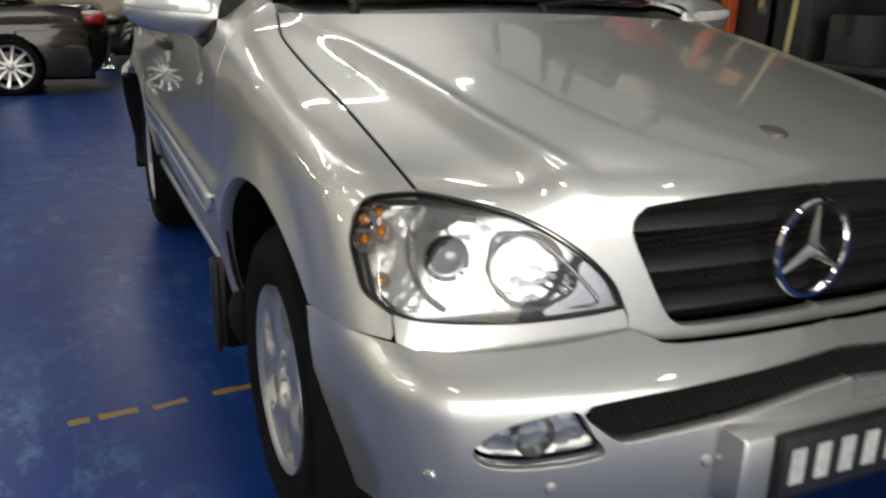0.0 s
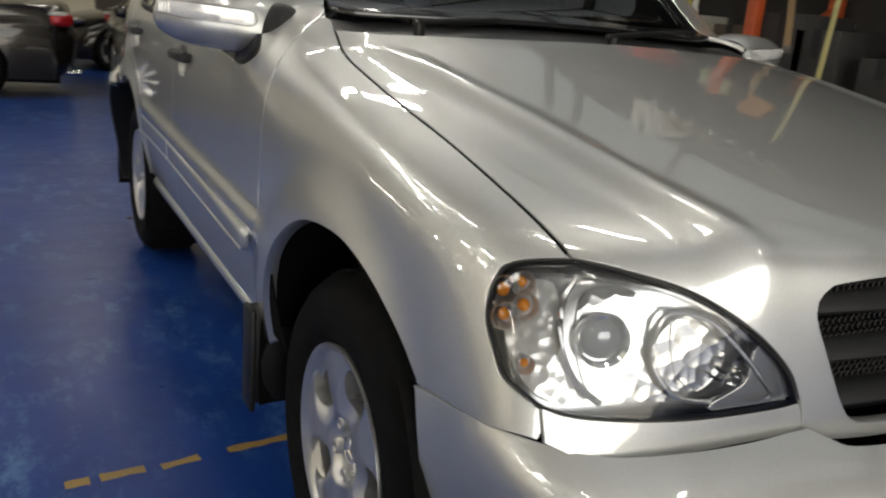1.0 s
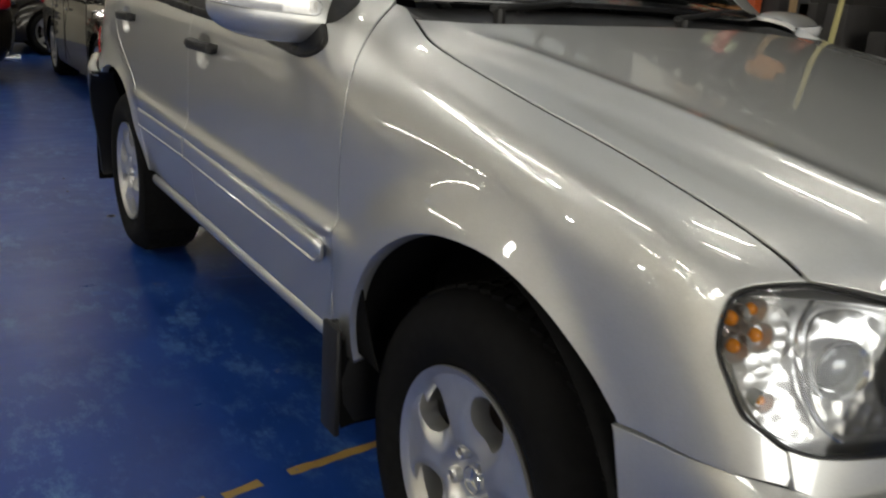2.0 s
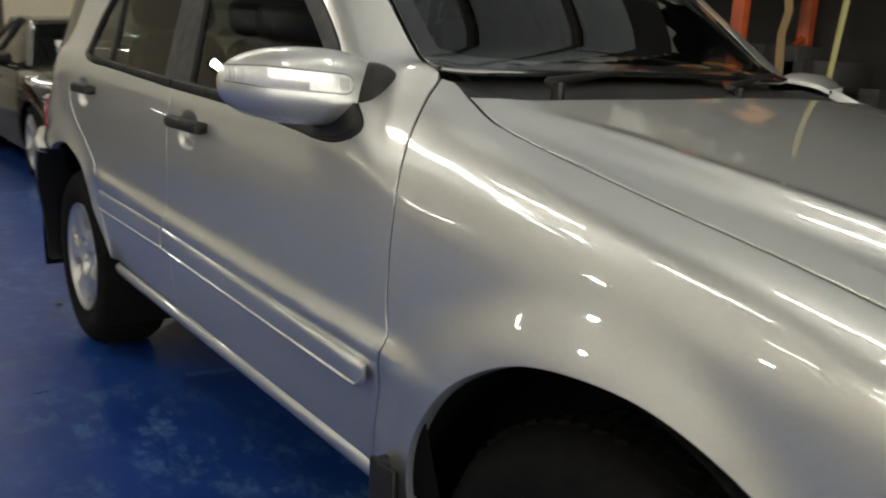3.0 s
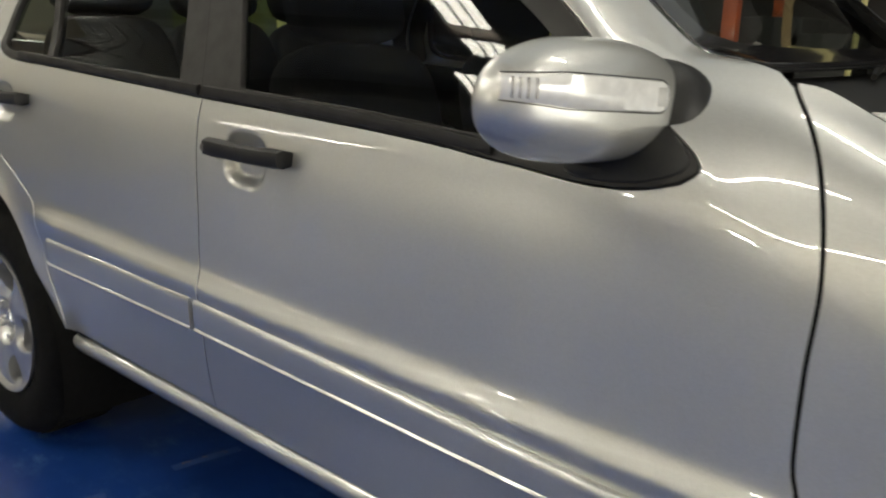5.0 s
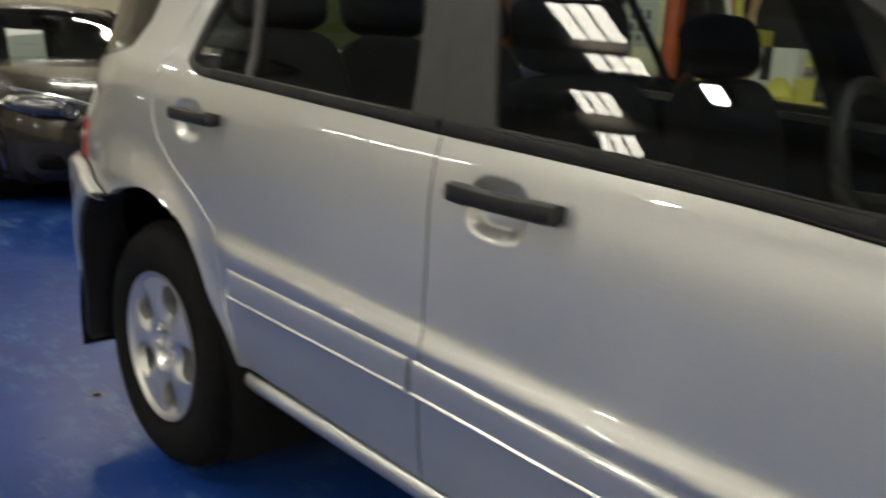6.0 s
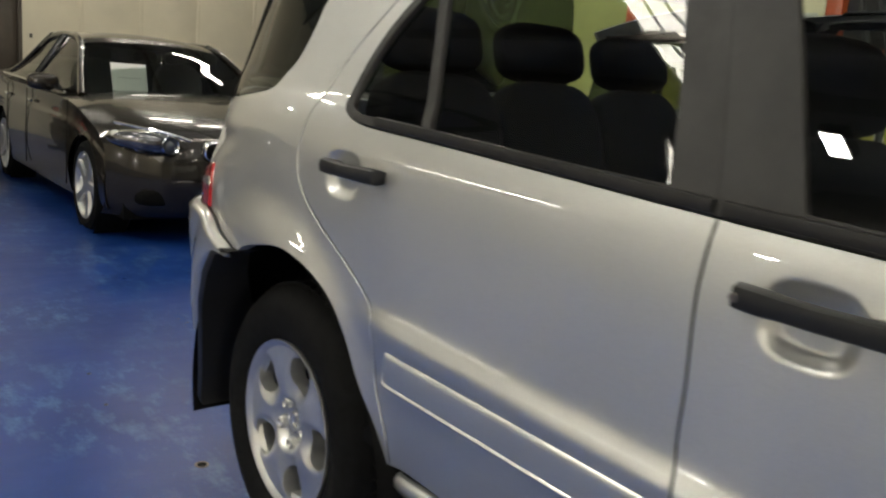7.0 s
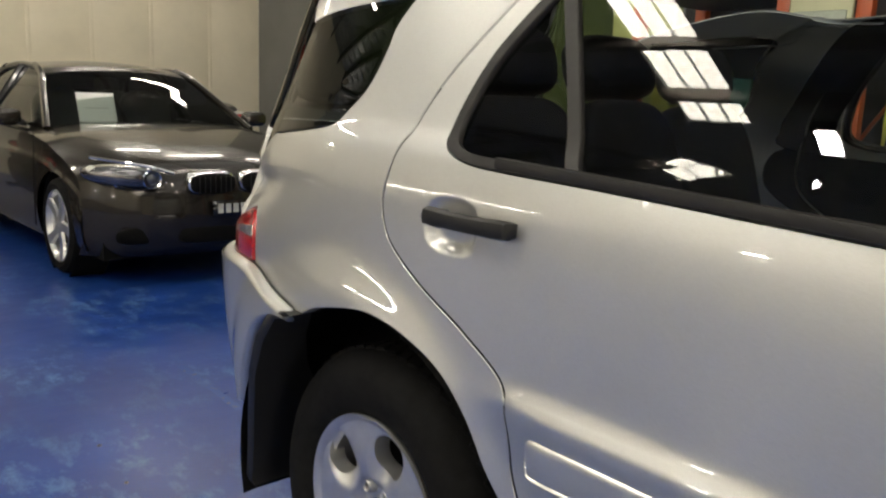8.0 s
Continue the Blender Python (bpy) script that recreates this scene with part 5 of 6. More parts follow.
def epoxy():
    """Blue floor paint: cloudy, scuffed pale along tyre tracks, with fine scratches and dark specks."""
    m, t, b = material("blue_floor_paint")
    cloud = node(t, "ShaderNodeTexNoise", Scale=1.1, Detail=5.0, Roughness=0.6)
    t.links.new(mapped(t, 1, 1, 1), cloud.inputs["Vector"])
    c = mixed(t, ramp(t, cloud.outputs[0], (0.32, 0.0), (0.70, 1.0)).outputs[0], (0.005, 0.028, 0.160), (0.011, 0.048, 0.235))
    scuff = node(t, "ShaderNodeTexNoise", Scale=1.0, Detail=9.0, Roughness=0.78)
    t.links.new(mapped(t, 8.0, 4.2, 1), scuff.inputs["Vector"])
    patch = node(t, "ShaderNodeTexNoise", Scale=0.9, Detail=3.0)
    t.links.new(mapped(t, 1.4, 1, 1), patch.inputs["Vector"])
    both = t.nodes.new("ShaderNodeMath")
    both.operation = "MULTIPLY"
    t.links.new(ramp(t, scuff.outputs[0], (0.50, 0.0), (0.70, 1.0)).outputs[0], both.inputs[0])
    t.links.new(ramp(t, patch.outputs[0], (0.40, 0.0), (0.58, 1.0)).outputs[0], both.inputs[1])
    c = mixed(t, both.outputs[0], c, (0.11, 0.23, 0.42))
    spots = node(t, "ShaderNodeTexNoise", Scale=16.0, Detail=4.0)
    t.links.new(mapped(t, 1, 1, 1), spots.inputs["Vector"])
    c = mixed(t, ramp(t, spots.outputs[0], (0.80, 0.0), (0.86, 0.30)).outputs[0], c, (0.012, 0.03, 0.12))
    t.links.new(c, b.inputs["Base Color"])
    gloss = node(t, "ShaderNodeTexNoise", Scale=3.0, Detail=8.0, Roughness=0.7)
    t.links.new(mapped(t, 1, 2.5, 1), gloss.inputs["Vector"])
    t.links.new(ramp(t, gloss.outputs[0], (0.3, 0.27), (0.75, 0.38)).outputs[0], b.inputs["Roughness"])
    b.inputs["Specular IOR Level"].default_value = 0.28
    return m


def marking(name, colour, worn=0.44):
    """Road-marking paint, half worn away."""
    m, t, b = material(name)
    n = node(t, "ShaderNodeTexNoise", Scale=22.0, Detail=8.0, Roughness=0.75)
    t.links.new(mapped(t, 1, 1, 1), n.inputs["Vector"])
    c = mixed(t, ramp(t, n.outputs[0], (worn, 0.0), (worn + 0.12, 1.0)).outputs[0], colour, (0.03, 0.075, 0.26))
    t.links.new(c, b.inputs["Base Color"])
    b.inputs["Roughness"].default_value = 0.5
    return m


FLOOR, OCHRE = epoxy(), marking("worn_ochre_line", (0.27, 0.17, 0.04), 0.60)
OCHRE_FAINT = marking("faded_ochre_line", (0.20, 0.14, 0.05), 0.33)
CREAM = plain("cream_wall", (0.74, 0.68, 0.53), 0.5, vary=0.06, scale=1.6, relief=0.05)
ROOF = plain("roof_sheet", (0.36, 0.37, 0.35), 0.5, vary=0.10, scale=1.2)
# dark boards, and rack parts darkened where little light should reach
SHADE = plain("dark_board_and_dimmed_stock", (0.028, 0.026, 0.025), 0.7, vary=0.3, scale=3)
LIME = plain("lime_wall", (0.32, 0.35, 0.11), 0.6, vary=0.12, scale=2)
GREY_WALL = plain("grey_wall", (0.20, 0.20, 0.19), 0.7, vary=0.08, scale=1.5)
ORANGE = plain("orange_rack_paint", (0.42, 0.075, 0.018), 0.38, coat=0.3, vary=0.25, scale=9)
BROWN = plain("brown_door", (0.055, 0.042, 0.030), 0.5, vary=0.2, scale=4)
SKY_SHEET = glow("skylight_sheet", (1.0, 0.96, 0.87), 20.0)
TUBE = glow("tube_light", (1.0, 0.95, 0.85), 72.0)
WALL_FLOOD = glow("wall_flood_glass", (1.0, 0.99, 0.95), 150.0)
# weak glow added overhead to give the bonnet its pale reflection
BRIGHT_ROOF = glow("bright_roof_area", (0.92, 1.0, 0.97), 0.24)
FLOOD = glow("flood_lamp_glass", (1.0, 0.99, 0.95), 160.0)

tagged(part("floor", box(-8.4, 6.8, -9.4, 15.4, -0.12, 0), FLOOR), "blue painted concrete floor with pale scuffs", "floor", kind="structure")
DOOR_X0, DOOR_X1, DOOR_Z = 0.95, 1.88, 2.06
north = thing("wall_north", "cream painted panel wall with faint upright joints", "wall", kind="structure")
part("wall_panel", box(-8.4, -3.2, 15.2, 15.4, 0, 5.4, 0.004), CREAM, north)
part("wall_panel", box(-3.196, DOOR_X0, 15.2, 15.4, 0, 5.4, 0.004), CREAM, north)
part("wall_panel", box(DOOR_X0 + 0.001, DOOR_X1, 15.2, 15.4, DOOR_Z, 5.4, 0.002), CREAM, north)
for a, b in ((DOOR_X1 + 0.001, 2.73), (2.734, 3.66), (3.664, 4.62), (4.624, 5.65), (5.654, 6.8)):
    part("wall_panel", box(a, b, 15.2, 15.4, 0, 5.4, 0.004), CREAM, north)
for x in (2.73, 3.66, 4.62, 5.65):
    part("cover_strip", box(x - 0.03, x + 0.03, 15.185, 15.201, 0, 5.4, 0.004), CREAM, north)
leaf = thing("door_1", "dark brown door in the cream wall", "door", ((DOOR_X0 + DOOR_X1) / 2, 15.3, 0), kind="structure")
hw = (DOOR_X1 - DOOR_X0) / 2
part("door_leaf", box(-hw + 0.05, hw - 0.05, -0.02, 0.03, 0.01, DOOR_Z - 0.05, 0.004), BROWN, leaf)
for a, b, c, d in ((-hw, -hw + 0.05, 0, DOOR_Z), (hw - 0.05, hw, 0, DOOR_Z), (-hw + 0.05, hw - 0.05, DOOR_Z - 0.05, DOOR_Z)):
    part("door_frame", box(a, b, -0.108, 0.05, c, d, 0.004), BROWN, leaf)
switch = thing("light_switch", "small grey light switch on the cream wall", "switch", (2.00, 15.198, 1.45))
part("switch_plate", box(-0.02, 0.02, -0.012, 0, -0.03, 0.03, 0.003), TRIM, switch)
part("rocker", box(-0.009, 0.009, -0.017, -0.012, -0.012, 0.012, 0.002), STEEL, switch)
west = thing("wall_west", "cream painted wall", "wall", kind="structure")
for k in range(7):
    part("wall_panel", box(-8.4, -8.2, -9.2 + 3.6 * k + 0.002, -9.2 + 3.6 * k + 3.596, 0, 5.4, 0.004), CREAM, west)
# added grey band, so the car's doors mirror a darker lower half
part("dado", box(-8.2, -8.185, -9.2, 15.2, 0, 0.92, 0.003), GREY_WALL, west, "dull grey band added for the dark lower reflection in the doors")
south = thing("wall_south", "cream wall with a wide open roller door", "wall", kind="structure")
for a, b, c, d in ((-8.2, -3.6, 0, 5.4), (3.4, 6.6, 0, 5.4), (-3.6, 3.4, 4.1, 5.4)):
    part("wall_panel", box(a, b, -9.4, -9.2, c, d, 0.004), CREAM, south)
east = thing("wall_east", "plain grey painted wall", "wall", kind="structure")
part("wall_panel", box(6.6, 6.8, -9.2, 15.2, 0, 5.4), GREY_WALL, east)
screen_wall = thing("partition", "yellow-green painted partition with a pale cap rail", "partition", (4.5, 5.1, 0), kind="structure")
part("partition_board", box(0, 0.08, 0, 4.1, 0, 2.4, 0.004), LIME, screen_wall)
part("cap_rail", box(-0.02, 0.10, -0.02, 4.12, 2.4, 2.46, 0.004), GREY_WALL, screen_wall)


# roof sheets with ribs, translucent sheets let into them, and one added wide glowing area
SKYLIGHTS_AND_GLOW = ((-3.42, -2.15, 5.40, 6.10), (-4.95, -3.58, 5.40, 6.10), (-6.90, -5.40, 6.15, 6.75), (0.9, 6.3, -5.0, 9.3), (-6.9, -4.4, -4.6, -3.9))
ROOF_Z = 5.4
cuts = sorted({-9.4, 15.4, *(v for s in SKYLIGHTS_AND_GLOW for v in s[2:])})
bm = bmesh.new()
for y0, y1 in zip(cuts, cuts[1:]):
    xs = [-8.4]
    for s in sorted(s for s in SKYLIGHTS_AND_GLOW if s[2] <= y0 and s[3] >= y1):
        xs += [s[0], s[1]]
    xs.append(6.8)
    for a, b in zip(xs[::2], xs[1::2]):
        box(a, b, y0, y1, ROOF_Z, ROOF_Z + 0.06, bm=bm)
for k in range(50):
    y = -9.2 + 0.49 * k
    if not any(s[2] - 0.05 < y < s[3] + 0.05 for s in SKYLIGHTS_AND_GLOW):
        box(-8.4, 6.8, y - 0.02, y + 0.02, ROOF_Z - 0.03, ROOF_Z, bm=bm)
tagged(part("ceiling", bm, ROOF, smooth=0), "grey ribbed metal roof sheets", "ceiling", kind="structure")
for s in SKYLIGHTS_AND_GLOW:
    sky = thing("skylight", "glowing roof sheet: translucent skylight, or the added wide bright area", "skylight", (s[0], s[2], ROOF_Z), group="skylights", kind="structure")
    # the sheet at x > 0 is the added glow for the bonnet
    part("sheet", box(0, s[1] - s[0], 0, s[3] - s[2], 0.03, 0.05), BRIGHT_ROOF if s[0] > 0 else SKY_SHEET, sky)
    for k in (1, 2):
        y = (s[3] - s[2]) * k / 3
        part("rib", box(0, s[1] - s[0], y - 0.006, y + 0.006, 0.0, 0.03), ROOF, sky)
for x in (-7.4, -5.85, -4.3, -3.4, -1.9, -0.3, 1.3, 2.9, 4.6):
    tagged(part("purlin", box(x - 0.035, x + 0.035, -9.2, 15.2, ROOF_Z - 0.22, ROOF_Z - 0.035, 0.004), STEEL), "steel roof purlin", "beam", group="roof purlins", kind="structure")
# the last two strips are added to brighten the north wall
for x, y, turn in ((0.5, 5.6, 0), (1.9, 5.5, 0), (2.9, 5.9, 0), (-2.3, 3.5, 90), (-2.0, 1.4, 90), (0.1, -0.9, 90), (1.7, 0.3, 90), (-4.8, -1.0, 90), (2.4, -5.0, 90), (-1.0, -5.0, 90), (-2.0, 10.2, 0), (4.1, 11.4, 0), (-6.9, 1.6, 90), (-6.9, -3.0, 90), (-6.9, -0.8, 90), (-6.9, -6.0, 90), (4.9, 9.8, 90), (0.4, 13.0, 0), (3.2, 12.6, 0)):
    lamp = thing("strip_light", "white fluorescent strip light hung under the roof, two added as fill", "light", (x, y, 4.9), turn, group="strip lights")
    part("lamp_body", box(-0.62, 0.62, -0.06, 0.06, 0.0, 0.05, 0.008), FROST, lamp)
    for dy in (-0.03, 0.03):
        part("lamp_tube", tube([(-0.6, dy, -0.015), (0.6, dy, -0.015)], 0.014, 8), TUBE, lamp)
    for dx in (-0.5, 0.5):
        part("rod", tube([(dx, 0, 0.05), (dx, 0, ROOF_Z - 4.9)], 0.005, 6), STEEL, lamp)
for y in (9.9, 11.25, 12.6):
    batten = thing("strip_light", "white fluorescent strip light fixed to the cream wall", "light", (-8.14, y, 2.05), 90, group="wall strip lights")
    part("lamp_body", box(-0.62, 0.62, -0.02, 0.06, -0.05, 0.05, 0.008), FROST, batten)
    part("lamp_tube", tube([(-0.6, -0.036, 0), (0.6, -0.036, 0)], 0.014, 8), TUBE, batten)
flood = thing("flood_lamp", "bright square flood lamp under the roof", "light", (-4.75, 4.48, 5.1))
part("lamp_body", box(-0.20, 0.20, -0.13, 0.13, -0.02, 0.10, 0.015), TRIM, flood)
part("lamp_glass", box(-0.175, 0.175, -0.10, 0.10, -0.032, -0.021, 0.003), FLOOD, flood)
part("bracket", tube([(0, 0, 0.10), (0, 0, 0.3)], 0.02, 8), STEEL, flood)

for x, y, z, turn in ((-8.12, 5.95, 2.45, 90), (-8.12, 2.5, 2.45, 90), (-4.7, 15.12, 4.6, 0)):
    wall_flood = thing("flood_lamp", "bright flood lamp with four cells on the cream wall", "light", (x, y, z), turn)
    part("lamp_body", box(-0.17, 0.17, -0.05, 0.05, -0.09, 0.09, 0.012), TRIM, wall_flood)
    for k in range(4):
        part("lamp_cell", box(-0.15 + 0.078 * k, -0.085 + 0.078 * k, -0.060, -0.050, -0.07, 0.07, 0.003), WALL_FLOOD, wall_flood)
    part("bracket", box(-0.05, 0.05, 0.05, 0.08, -0.08, 0.08), STEEL, wall_flood)

# worn lines on the floor
for pts in (((-0.43, 0.664), (-0.37, 0.668)), ((-0.345, 0.672), (-0.232, 0.680)), ((-0.190, 0.674), (-0.086, 0.694)), ((-0.006, 0.706), (0.30, 0.738)), ((-0.225, 2.245), (-0.163, 2.234)), ((0.011, 2.262), (0.065, 2.248)), ((0.27, 2.250), (0.48, 2.214)), ((0.175, 1.290), (0.20, 1.294)), ((0.568, 5.01), (0.560, 4.76)), ((0.556, 4.70), (0.536, 4.36))):
    (xa, ya), (xb, yb) = pts
    d = Vector((xb - xa, yb - ya, 0)).normalized()
    s = Vector((-d.y, d.x, 0)) * 0.019
    bm = bmesh.new()
    n = max(3, int(math.hypot(xb - xa, yb - ya) / 0.03))
    rnd = random.Random(int(1000 * (xa + ya)))
    rows = []
    for k in range(n + 1):
        c = Vector((xa, ya, 0.0008)).lerp(Vector((xb, yb, 0.0008)), k / n)
        rows.append((bm.verts.new(c + s * rnd.uniform(0.7, 1.1)), bm.verts.new(c - s * rnd.uniform(0.7, 1.1))))
    for p, q in zip(rows, rows[1:]):
        bm.faces.new((p[0], p[1], q[1], q[0]))
    tagged(part("floor_marking", bm, OCHRE_FAINT if ya > 1 else OCHRE, smooth=0), "worn ochre dash of a painted floor line", "marking", group="floor line dashes", kind="structure")

for x, y, r in ((0.064, 3.39, 0.022), (-0.03, 4.34, 0.008), (-0.06, 4.0, 0.007)):
    stud = thing("floor_stud", "small dull metal stud set in the blue floor", "stud", (x, y, 0), group="floor studs")
    part("ring", lathe([(0.0, r), (0.002, r), (0.0025, r * 0.8), (0.001, r * 0.7)], "z", 20), STEEL, stud)
    part("plug", lathe([(0.0, r * 0.7), (0.0012, r * 0.68), (0.0012, 0.0005)], "z", 16), DARK, stud)

# storage rack beyond the car
rack = thing("storage_rack", "tall orange pallet rack with dark shelves against dark boards", "rack", (3.0, 0.09, 0))
for y in (-2.6, -0.6, 1.78, 3.02, 3.40, 4.24):
    for x in (0.0, 0.62):
        # uprights at the near end take a near-black colour in place of shade
        part("rack_post", box(x - 0.028, x + 0.028, y - 0.035, y + 0.035, 0, 2.10, 0.004), ORANGE if y > 1 else SHADE, rack, "orange steel upright" if y > 1 else "steel upright darkened for the dim end of the rack")
        part("upper_post", box(x - 0.026, x + 0.026, y - 0.033, y + 0.033, 2.10, 3.45, 0.004), SHADE, rack, "dark upper upright")
    for z in (0.3, 1.1):
        part("rack_brace", tube([(0.02, y, z), (0.60, y, z + 0.35)], 0.010, 6), ORANGE if y > 1 else SHADE, rack)
for z in (0.30, 0.97, 1.88, 2.60):
    part("rack_shelf", box(-0.02, 0.66, -2.6, 2.98, z - 0.03, z, 0.004), SHADE, rack, "dark board shelf")
    part("rack_shelf", box(-0.02, 0.66, 3.44, 4.24, z - 0.03, z, 0.004), SHADE, rack, "dark board shelf")
part("rack_back", box(0.68, 0.70, -4.0, 4.4, 0, 3.5), SHADE, rack, "dark back board")
pole = thing("leaning_pole", "pale yellow plastic pole standing by the rack", "pole", (2.86, 1.29, 0))
part("shaft", tube([(0.02, 0.12, 0.0), (0, 0, 1.15), (-0.02, -0.10, 2.2)], 0.013, 10), plain("pale_yellow", (0.42, 0.38, 0.16), 0.5, vary=0.1), pole)

SIGN = plain("cream_sign", (0.52, 0.50, 0.32), 0.4, vary=0.08, scale=6)
sign_board = thing("sign_board", "narrow cream notice board with dark print between orange posts", "sign", (2.955, 3.30, 0.78))
part("board", box(0, 0.015, -0.15, 0.15, 0, 1.04, 0.012), SIGN, sign_board)
part("card", box(-0.006, 0, -0.125, 0.125, 0.55, 0.96, 0.006), plain("grey_card", (0.40, 0.42, 0.36), 0.5, vary=0.1), sign_board)
PRINT = plain("dark_print", (0.05, 0.05, 0.05), 0.6)
for k, (y, z, w, h) in enumerate([(-0.06 + 0.05 * i, 0.875, 0.032, 0.055) for i in range(3)] + [(-0.065 + 0.05 * i, z, 0.026, h) for z, h in ((0.72, 0.05), (0.655, 0.042), (0.60, 0.028)) for i in range(3)]):
    part("print_bar", box(-0.008, -0.006, y - w / 2, y + w / 2, z - h / 2, z + h / 2), PRINT, sign_board)
part("emblem", shift(lathe([(-0.004, 0.001), (-0.004, 0.030), (-0.0025, 0.036), (0.0, 0.037)], "x", 24), Matrix.Translation((-0.001, 0.0, 0.42))), TRIM, sign_board)
part("emblem", shift(rounded(0, 0, 0, 0.004, 0.040, 0.022, 2.4, 8, 16), Matrix.Translation((-0.001, 0.01, 0.29))), plain("rust_print", (0.25, 0.08, 0.03), 0.6), sign_board)


def carton(x, y, z, w, d, h, mat, label, name="box", turn=0):
    c = thing(name, label, "box", (x, y, z), turn)
    part("carton", box(-w / 2, w / 2, -d / 2, d / 2, 0, h, 0.008), mat, c)
    part("tape", box(-w / 2 - 0.002, w / 2 + 0.002, -0.025, 0.025, h * 0.6, h + 0.002), TRIM, c)
    return c


ORANGE_TIN = plain("orange_tin", (0.50, 0.22, 0.05), 0.4, vary=0.12, scale=12)
CARD = plain("cardboard", (0.30, 0.20, 0.10), 0.8, vary=0.15, scale=8)
YELLOW = plain("yellow_tub", (0.48, 0.44, 0.08), 0.45, vary=0.15, scale=10)
WHITE = plain("white_plastic", (0.62, 0.62, 0.56), 0.45, vary=0.08, scale=9)
TEAL = plain("teal_plastic", (0.03, 0.16, 0.14), 0.4, vary=0.2, scale=9)
SCARLET = plain("red_plastic", (0.42, 0.03, 0.02), 0.4, vary=0.2, scale=9)
# cardboard with the rack's dimness put into its colour
DIM_CARD = plain("dimmed_cardboard", (0.06, 0.042, 0.026), 0.8, vary=0.2, scale=8)
PALE_GREEN = plain("pale_green_plastic", (0.42, 0.48, 0.30), 0.45, vary=0.12, scale=10)
# SHADE crates and darkened boxes carry the rack's shade in their colour
stock = ((1.02, 0.84, 0.20, SHADE, "crate on a shelf, coloured near-black for the dim rack"), (1.40, 0.84, 0.30, SHADE, "crate on a shelf, coloured near-black for the dim rack"), (1.62, 0.84, 0.36, SHADE, "crate on a shelf, coloured near-black for the dim rack"), (1.98, 0.84, 0.30, DIM_CARD, "cardboard box on a shelf, colour darkened for the dim rack"),
         (2.22, 0.84, 0.22, YELLOW, "yellow plastic tub on a shelf"), (2.50, 0.84, 0.34, WHITE, "off-white plastic tub on a shelf"), (2.78, 0.84, 0.42, YELLOW, "yellow plastic tub on a shelf"), (3.70, 0.84, 0.40, TEAL, "teal plastic crate on a shelf"),
         (4.02, 0.84, 0.45, YELLOW, "yellow plastic tub on a shelf"), (1.95, 2.25, 0.17, CARD, "brown cardboard box on a high shelf"), (2.30, 2.25, 0.40, WHITE, "off-white plastic tub on a high shelf"), (0.4, 1.62, 0.3, DIM_CARD, "cardboard box on a shelf, colour darkened for the dim rack"),
         (-0.2, 1.62, 0.26, SHADE, "crate on a shelf, coloured near-black for the dim rack"), (2.6, 1.62, 0.3, SCARLET, "red plastic crate on a shelf"), (0.3, 0.84, 0.35, SHADE, "crate on a shelf, coloured near-black for the dim rack"), (-0.5, 0.84, 0.28, DIM_CARD, "cardboard box on a shelf, colour darkened for the dim rack"))
for k, (y, z, h, mat, label) in enumerate(stock):
    carton(3.22, y + 0.09, {0.84: 0.97, 1.62: 1.88, 2.25: 2.60}[z], 0.36, 0.24 + 0.03 * (k % 3), h * 1.15, mat, label)
for y, z, turn in ((1.56, 1.88, 4), (1.60, 2.006, -6)):
    tin = thing("tin_box", "small orange tin box stacked on a rack shelf", "box", (3.04, y, z), turn, group="orange tin boxes")
    part("tin", box(-0.05, 0.05, -0.065, 0.065, 0, 0.11, 0.008), ORANGE_TIN, tin)
    part("lid", box(-0.053, 0.053, -0.068, 0.068, 0.10, 0.122, 0.004), ORANGE_TIN, tin)
for y in (1.86, 1.98):
    tub = thing("tub", "pale green plastic tub on a rack shelf", "tub", (3.05, y, 1.88), group="pale green tubs")
    part("bucket", shift(lathe([(0.0, 0.01), (0.0, 0.046), (0.17, 0.052), (0.175, 0.056), (0.185, 0.056)], "x", 24), Matrix.Rotation(radians(-90), 4, "Y")), PALE_GREEN, tub)
    part("lid", shift(lathe([(0.183, 0.058), (0.197, 0.058), (0.20, 0.05), (0.196, 0.002)], "x", 24), Matrix.Rotation(radians(-90), 4, "Y")), TRIM, tub)
cloth = thing("cloth_bag", "yellow cloth bag slumped on the rack shelf", "bag", (3.06, 2.51, 0.97))
part("bag", rounded(0, 0, 0.13, 0.07, 0.10, 0.13, 2.2, 14, 20, shape=lambda p: Vector((p.x * (1 + 0.2 * math.sin(5 * p.z)), p.y * (1 - 0.25 * p.z + 0.1 * math.sin(7 * p.x)), p.z))), YELLOW, cloth)
for k, (y, top, low, mat) in enumerate(((2.25, 1.86, 1.18, WHITE), (2.33, 1.86, 1.27, YELLOW), (2.64, 1.86, 1.14, CARD), (2.72, 1.86, 1.23, YELLOW), (2.79, 1.86, 1.16, WHITE), (1.59, 1.86, 1.22, CARD))):
    strap = thing("hanging_strap", "pale webbing strap hanging from a rack shelf", "strap", (2.95, y, 0), group="hanging straps")
    part("webbing", sweep([(-0.003, -0.02), (0.003, -0.02), (0.003, 0.02), (-0.003, 0.02)], [((0.008 * math.sin(3 * q + k), 0.010 * math.sin(2 * q + k), top + (low - top) * q / 6), (1, 0, 0), (0, 1, 0), 1) for q in range(7)]), mat, strap)
    part("buckle", box(-0.010, 0.010, -0.024 + 0.010 * math.sin(12 + k), 0.024 + 0.010 * math.sin(12 + k), low - 0.03, low + 0.01, 0.003), STEEL, strap)
hose = thing("hanging_hose", "dark looped hose hanging from the rack", "hose", (2.95, 2.98, 1.80))
